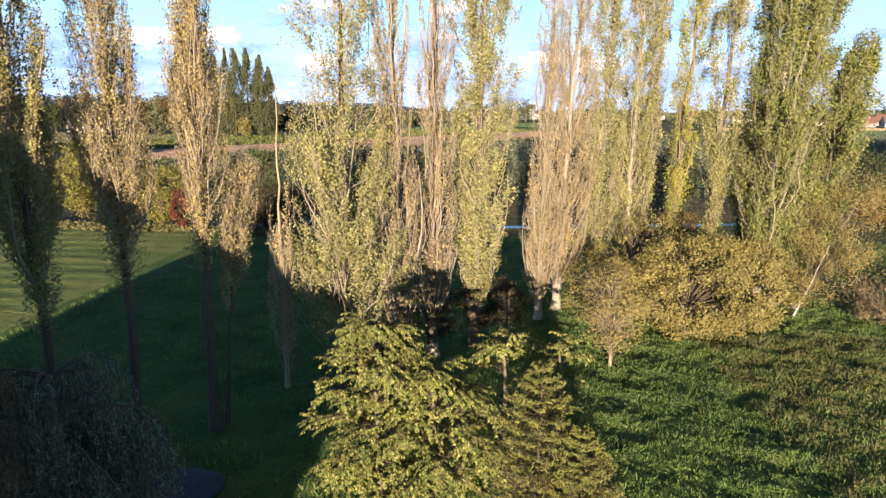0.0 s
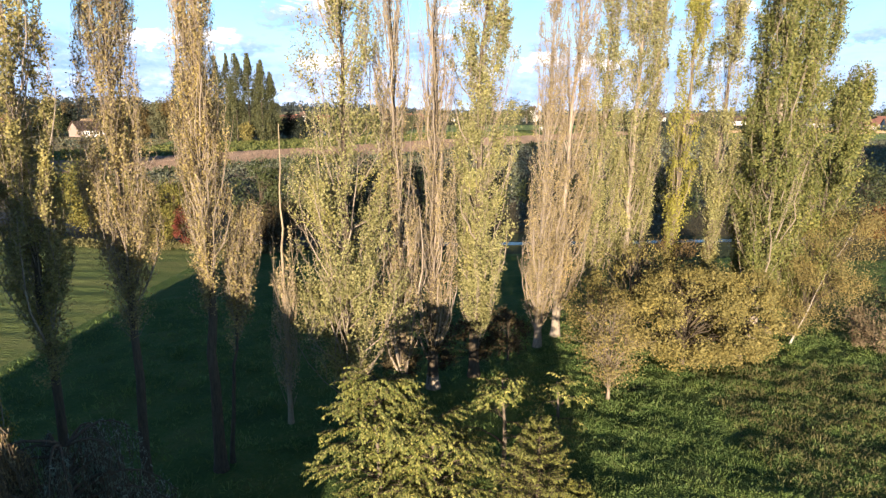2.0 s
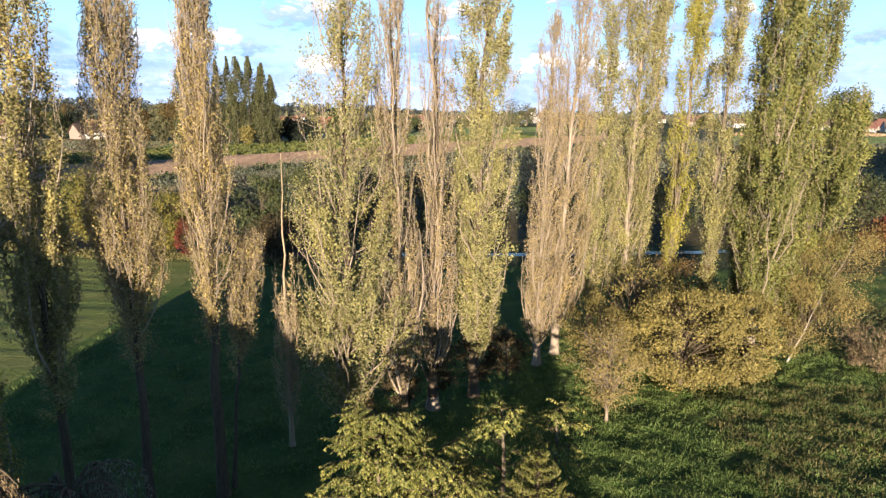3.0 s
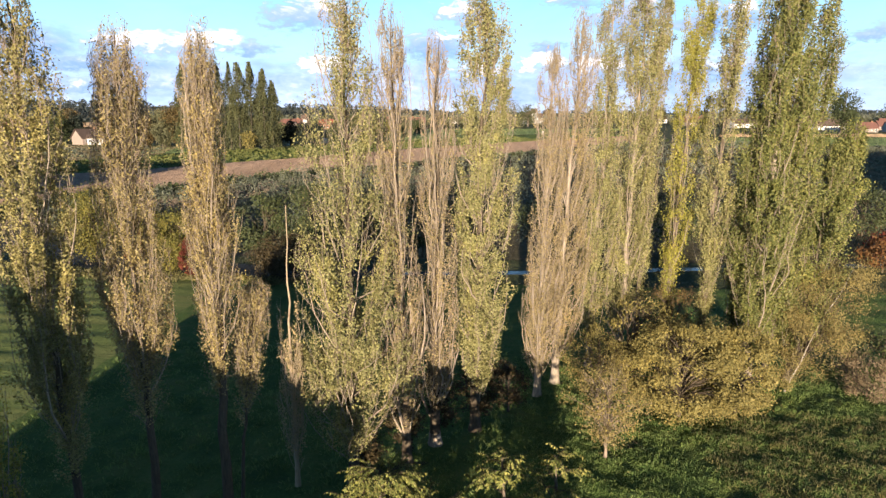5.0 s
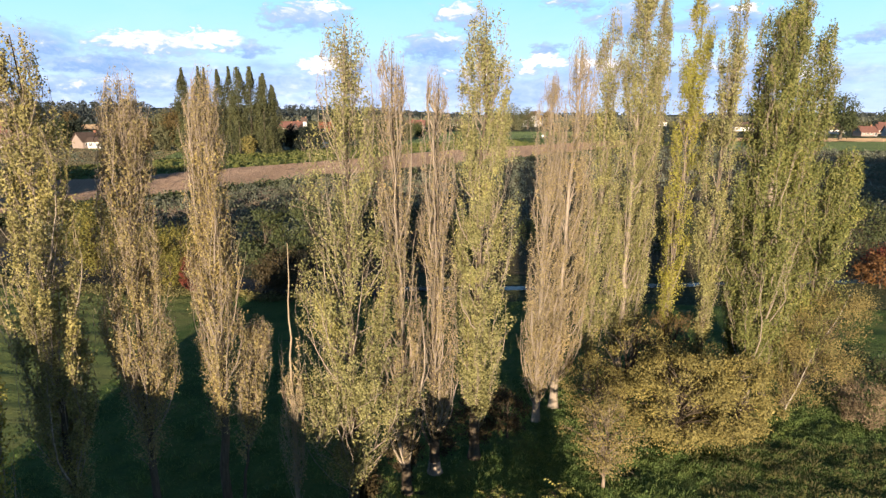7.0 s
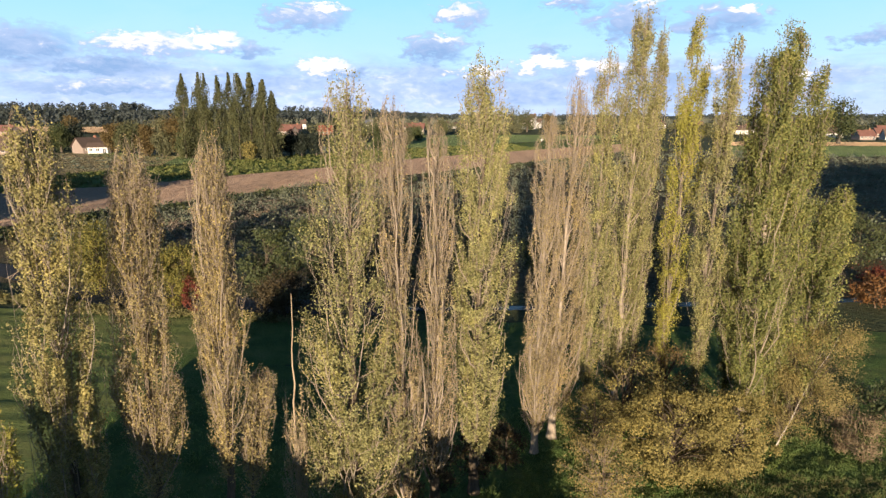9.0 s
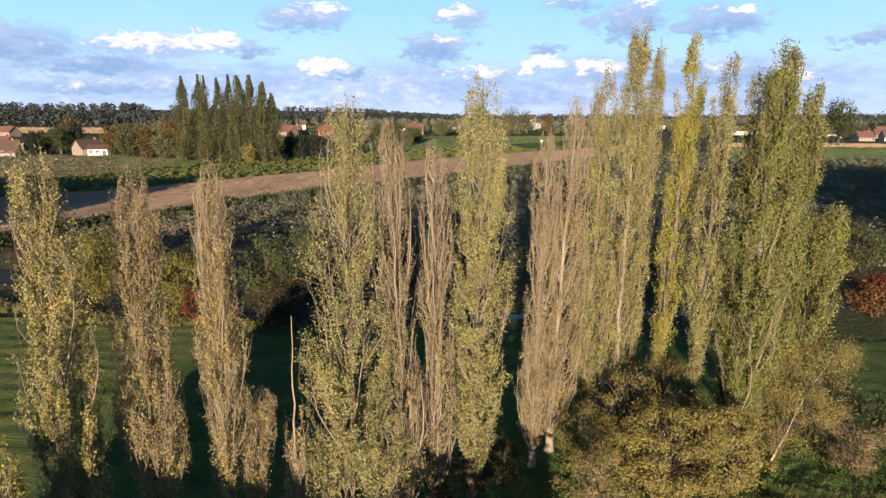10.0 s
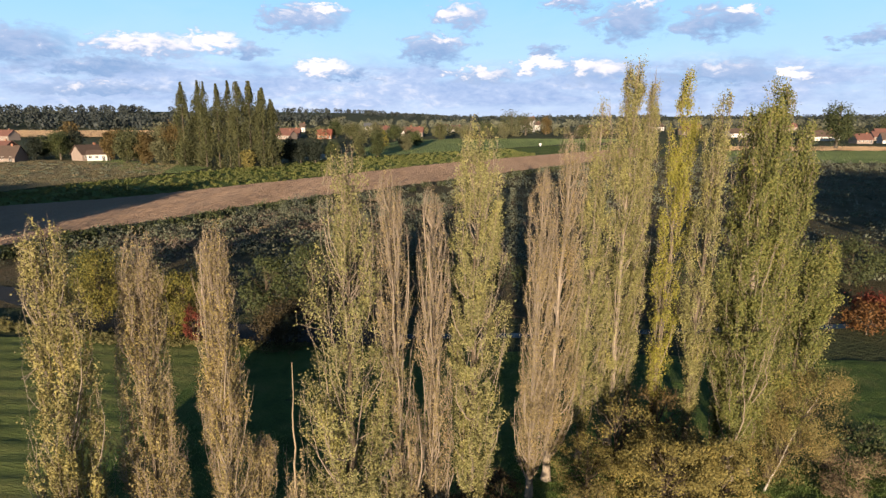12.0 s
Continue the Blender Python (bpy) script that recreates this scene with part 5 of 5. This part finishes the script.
def house(at, size, turn, wall_mat, roof_mat, label, windows=3, roof_h=2.6, chimney=True):
    """Walls with a gable roof; the ridge runs along the longer side."""
    w, d, h = size
    g = float(land_height(np.array(at[0]), np.array(at[1])))
    ob = thing("house", (at[0], at[1], g), label, "house")
    ob.rotation_euler = (0, 0, radians(turn))
    bm = bmesh.new()
    box(bm, -w / 2, w / 2, -d / 2, d / 2, -0.3, h)
    for sx in (-w / 2, w / 2):
        a = [bm.verts.new((sx + o, y, z)) for o in (0, -0.25 * (1 if sx > 0 else -1)) for y, z in ((-d / 2, h), (d / 2, h), (0, h + roof_h))]
        bm.faces.new(a[:3])
        bm.faces.new(a[3:])
        for i in range(3):
            j = (i + 1) % 3
            bm.faces.new((a[i], a[j], a[3 + j], a[3 + i]))
    bmesh.ops.recalc_face_normals(bm, faces=bm.faces)
    part("wall", bm, wall_mat, ob)
    bm = bmesh.new()
    e, th = 0.45, 0.22
    k = roof_h / (d / 2)
    for s in (-1, 1):
        y0, z0 = s * (d / 2 + e), h - k * e
        a = [bm.verts.new((x, y, z + t)) for t in (0.02, th) for x, y, z in ((-w / 2 - e, y0, z0), (w / 2 + e, y0, z0), (w / 2 + e, 0, h + roof_h), (-w / 2 - e, 0, h + roof_h))]
        for f in ((0, 1, 2, 3), (4, 5, 6, 7), (0, 1, 5, 4), (1, 2, 6, 5), (2, 3, 7, 6), (3, 0, 4, 7)):
            bm.faces.new([a[i] for i in f])
    bmesh.ops.recalc_face_normals(bm, faces=bm.faces)
    roof = part("roof", bm, roof_mat, ob)
    if chimney:
        bm = bmesh.new()
        box(bm, w * 0.25, w * 0.25 + 0.7, -0.35, 0.35, h + roof_h * 0.6, h + roof_h + 0.9)
        part("chimney", bm, M_BRICK, roof)
    for i in range(windows):
        x = -w / 2 + w * (i + 0.5) / windows
        bm = bmesh.new()
        tall = 2.1 if i == windows - 1 else 1.2
        z0 = 0.05 if i == windows - 1 else 1.0
        box(bm, x - 0.6, x + 0.6, -d / 2 - 0.06, -d / 2 + 0.02, z0, z0 + tall)
        win = part("door" if i == windows - 1 else "window", bm, M_FRAME, ob)
        bm = bmesh.new()
        for s in (-0.28, 0.28):
            box(bm, x + s - 0.22, x + s + 0.22, -d / 2 - 0.09, -d / 2 - 0.055, z0 + 0.12, z0 + tall - 0.12)
        part("pane", bm, M_PANE, win)
    return ob


house((-154, 224), (9, 8, 2.6), 62, M_CREAM, M_TILE_BROWN, "low house with a brown tiled roof", 3, 3.2)
house((-147.2, 220.0), (7.0, 4.5, 2.7), 16, M_RENDER, M_TILE_BROWN, "low white annex beside a brown-roofed house", 3, 1.3, False)
house((-180, 214), (11.5, 8, 1.9), 6, M_CREAM, M_TILE_BROWN, "long low house with a brown roof", 4, 4.0)
house((-222, 262), (12, 8, 3.0), -8, M_BRICK, M_TILE_RED, "brick house with a red tiled roof", 3)
VILLAGE = [(-142, 425, 12, 3.0, "r"), (-154, 470, 16, 3.0, "r"), (-147, 455, 10, 3.6, "r"), (-184, 600, 5, 5.0, "w"), (-116, 432, 10, 3.4, "o"), (-121, 640, 15, 4.5, "s"), (-71, 500, 13, 3.0, "s"), (-54, 465, 13, 4.0, "r"),
           (-62, 488, 8, 4.5, "w"), (-45, 640, 12, 3.0, "w"), (-29, 620, 10, 3.0, "w"), (39, 600, 8, 7.0, "w"), (56, 660, 7, 6.0, "w"), (46, 605, 6, 11.0, "w"), (182, 655, 12, 4.0, "w"), (196, 580, 11, 4.0, "r"), (191, 470, 17, 3.2, "w"),
           (170, 520, 12, 3.5, "r"), (320, 660, 12, 4.0, "r"), (222, 414, 20, 2.8, "w"), (222, 372, 9, 2.4, "r"), (238, 374, 8, 2.4, "w"), (260, 415, 12, 2.6, "r"), (278, 440, 14, 3.2, "r"), (128, 500, 13, 3.4, "r"), (-335, 400, 17, 3.4, "r"),
           (-95, 560, 12, 3.6, "r"), (92, 560, 13, 3.4, "r")]
for i, (x, y, w, h, c) in enumerate(VILLAGE):
    wall = {"r": M_CREAM, "w": M_RENDER, "s": M_RENDER, "o": M_BRICK}[c]
    roof = {"r": M_TILE_RED, "w": M_TILE_BROWN, "s": M_SLATE, "o": M_TILE_BRIGHT}[c]
    word = {"r": "cream village house with a red roof", "w": "white village house with a brown roof", "s": "white village house with a slate roof", "o": "brick village house with a bright red roof"}[c]
    house((x, y), (w, 8.5 if w > 8 else 6.0, h), (37 * i) % 40 - 20, wall, roof, word, 4 if w > 8 else 2, 3.2 + 0.5 * (i % 2))

# ---- the house behind the garden, which throws the long shade, and an unseen outhouse added to extend it ----
house((-5.6, -3.9), (6.4, 1.7, 5.15), 90, M_BRICK, M_TILE_BROWN, "narrow unseen brick outhouse added to extend the house's shade", 0, 0.35, False)
house((-11.9, -7.0), (13.0, 13.6, 4.2), 90, M_BRICK, M_TILE_BROWN, "brick house whose shade falls over the garden", 5, 8.0, False)


# ---- small things far off ----
def utility_pole(at, height, turn, label):
    ob = thing("utility_pole", (at[0], at[1], 0), label, "pole")
    ob.rotation_euler = (0, 0, radians(turn))
    sp = Soup()
    z_ = np.linspace(-0.3, height, 5)
    tubes(sp, np.stack([0 * z_, 0 * z_, z_], -1)[None], (0.14 - 0.05 * np.clip(z_, 0, None) / height)[None], 8)
    hang("post", sp.mesh("post", M_BARK_MID, True), ob)
    bm_ = bmesh.new()
    box(bm_, -0.9, 0.9, -0.06, 0.06, height - 0.6, height - 0.45)
    part("crossarm", bm_, M_BARK_MID, ob)
    for x_ in (-0.75, 0, 0.75):
        bm_ = bmesh.new()
        bmesh.ops.create_cone(bm_, segments=8, radius1=0.06, radius2=0.04, depth=0.2, cap_ends=True, matrix=Matrix.Translation((x_, 0, height - 0.36)))
        part("insulator", bm_, M_FRAME, ob)
    return ob


for x_, y_ in ((-30, 405), (-8, 372), (60, 455), (150, 430), (-100, 430)):
    utility_pole((x_, y_), 8.5, 30, "wooden utility pole near the village")


def marker_post(at, label):
    ob = thing("marker_post", at, label, "post")
    bm_ = bmesh.new()
    box(bm_, -0.12, 0.12, -0.12, 0.12, -0.2, 1.5)
    part("post", bm_, M_FRAME, ob)
    bm_ = bmesh.new()
    box(bm_, -0.6, 0.6, -0.16, -0.121, 0.7, 1.6)
    part("panel", bm_, M_FRAME, ob)
    return ob


marker_post((30.5, 330.0, 0.1), "white marker post standing in a green field")


def water_tank(at, label):
    ob = thing("water_tank", at, label, "tank")
    bm_ = bmesh.new()
    bmesh.ops.create_cone(bm_, segments=20, radius1=1.4, radius2=1.4, depth=2.2, cap_ends=True, matrix=Matrix.Translation((0, 0, 1.1)))
    bmesh.ops.bevel(bm_, geom=[e for e in bm_.edges if abs(e.verts[0].co.z - e.verts[1].co.z) < 0.01], offset=0.12, segments=2, affect="EDGES")
    part("body", bm_, plain_material("pale_blue_plastic", (0.222, 0.333, 0.3848), 0.5, 1.0, 0.1), ob, "", True)
    bm_ = bmesh.new()
    bmesh.ops.create_cone(bm_, segments=12, radius1=0.4, radius2=0.35, depth=0.2, cap_ends=True, matrix=Matrix.Translation((0, 0, 2.28)))
    part("lid", bm_, M_PANE, ob)
    return ob


water_tank((-62.0, 228.0, 0.1), "pale blue tank beside dark trees")
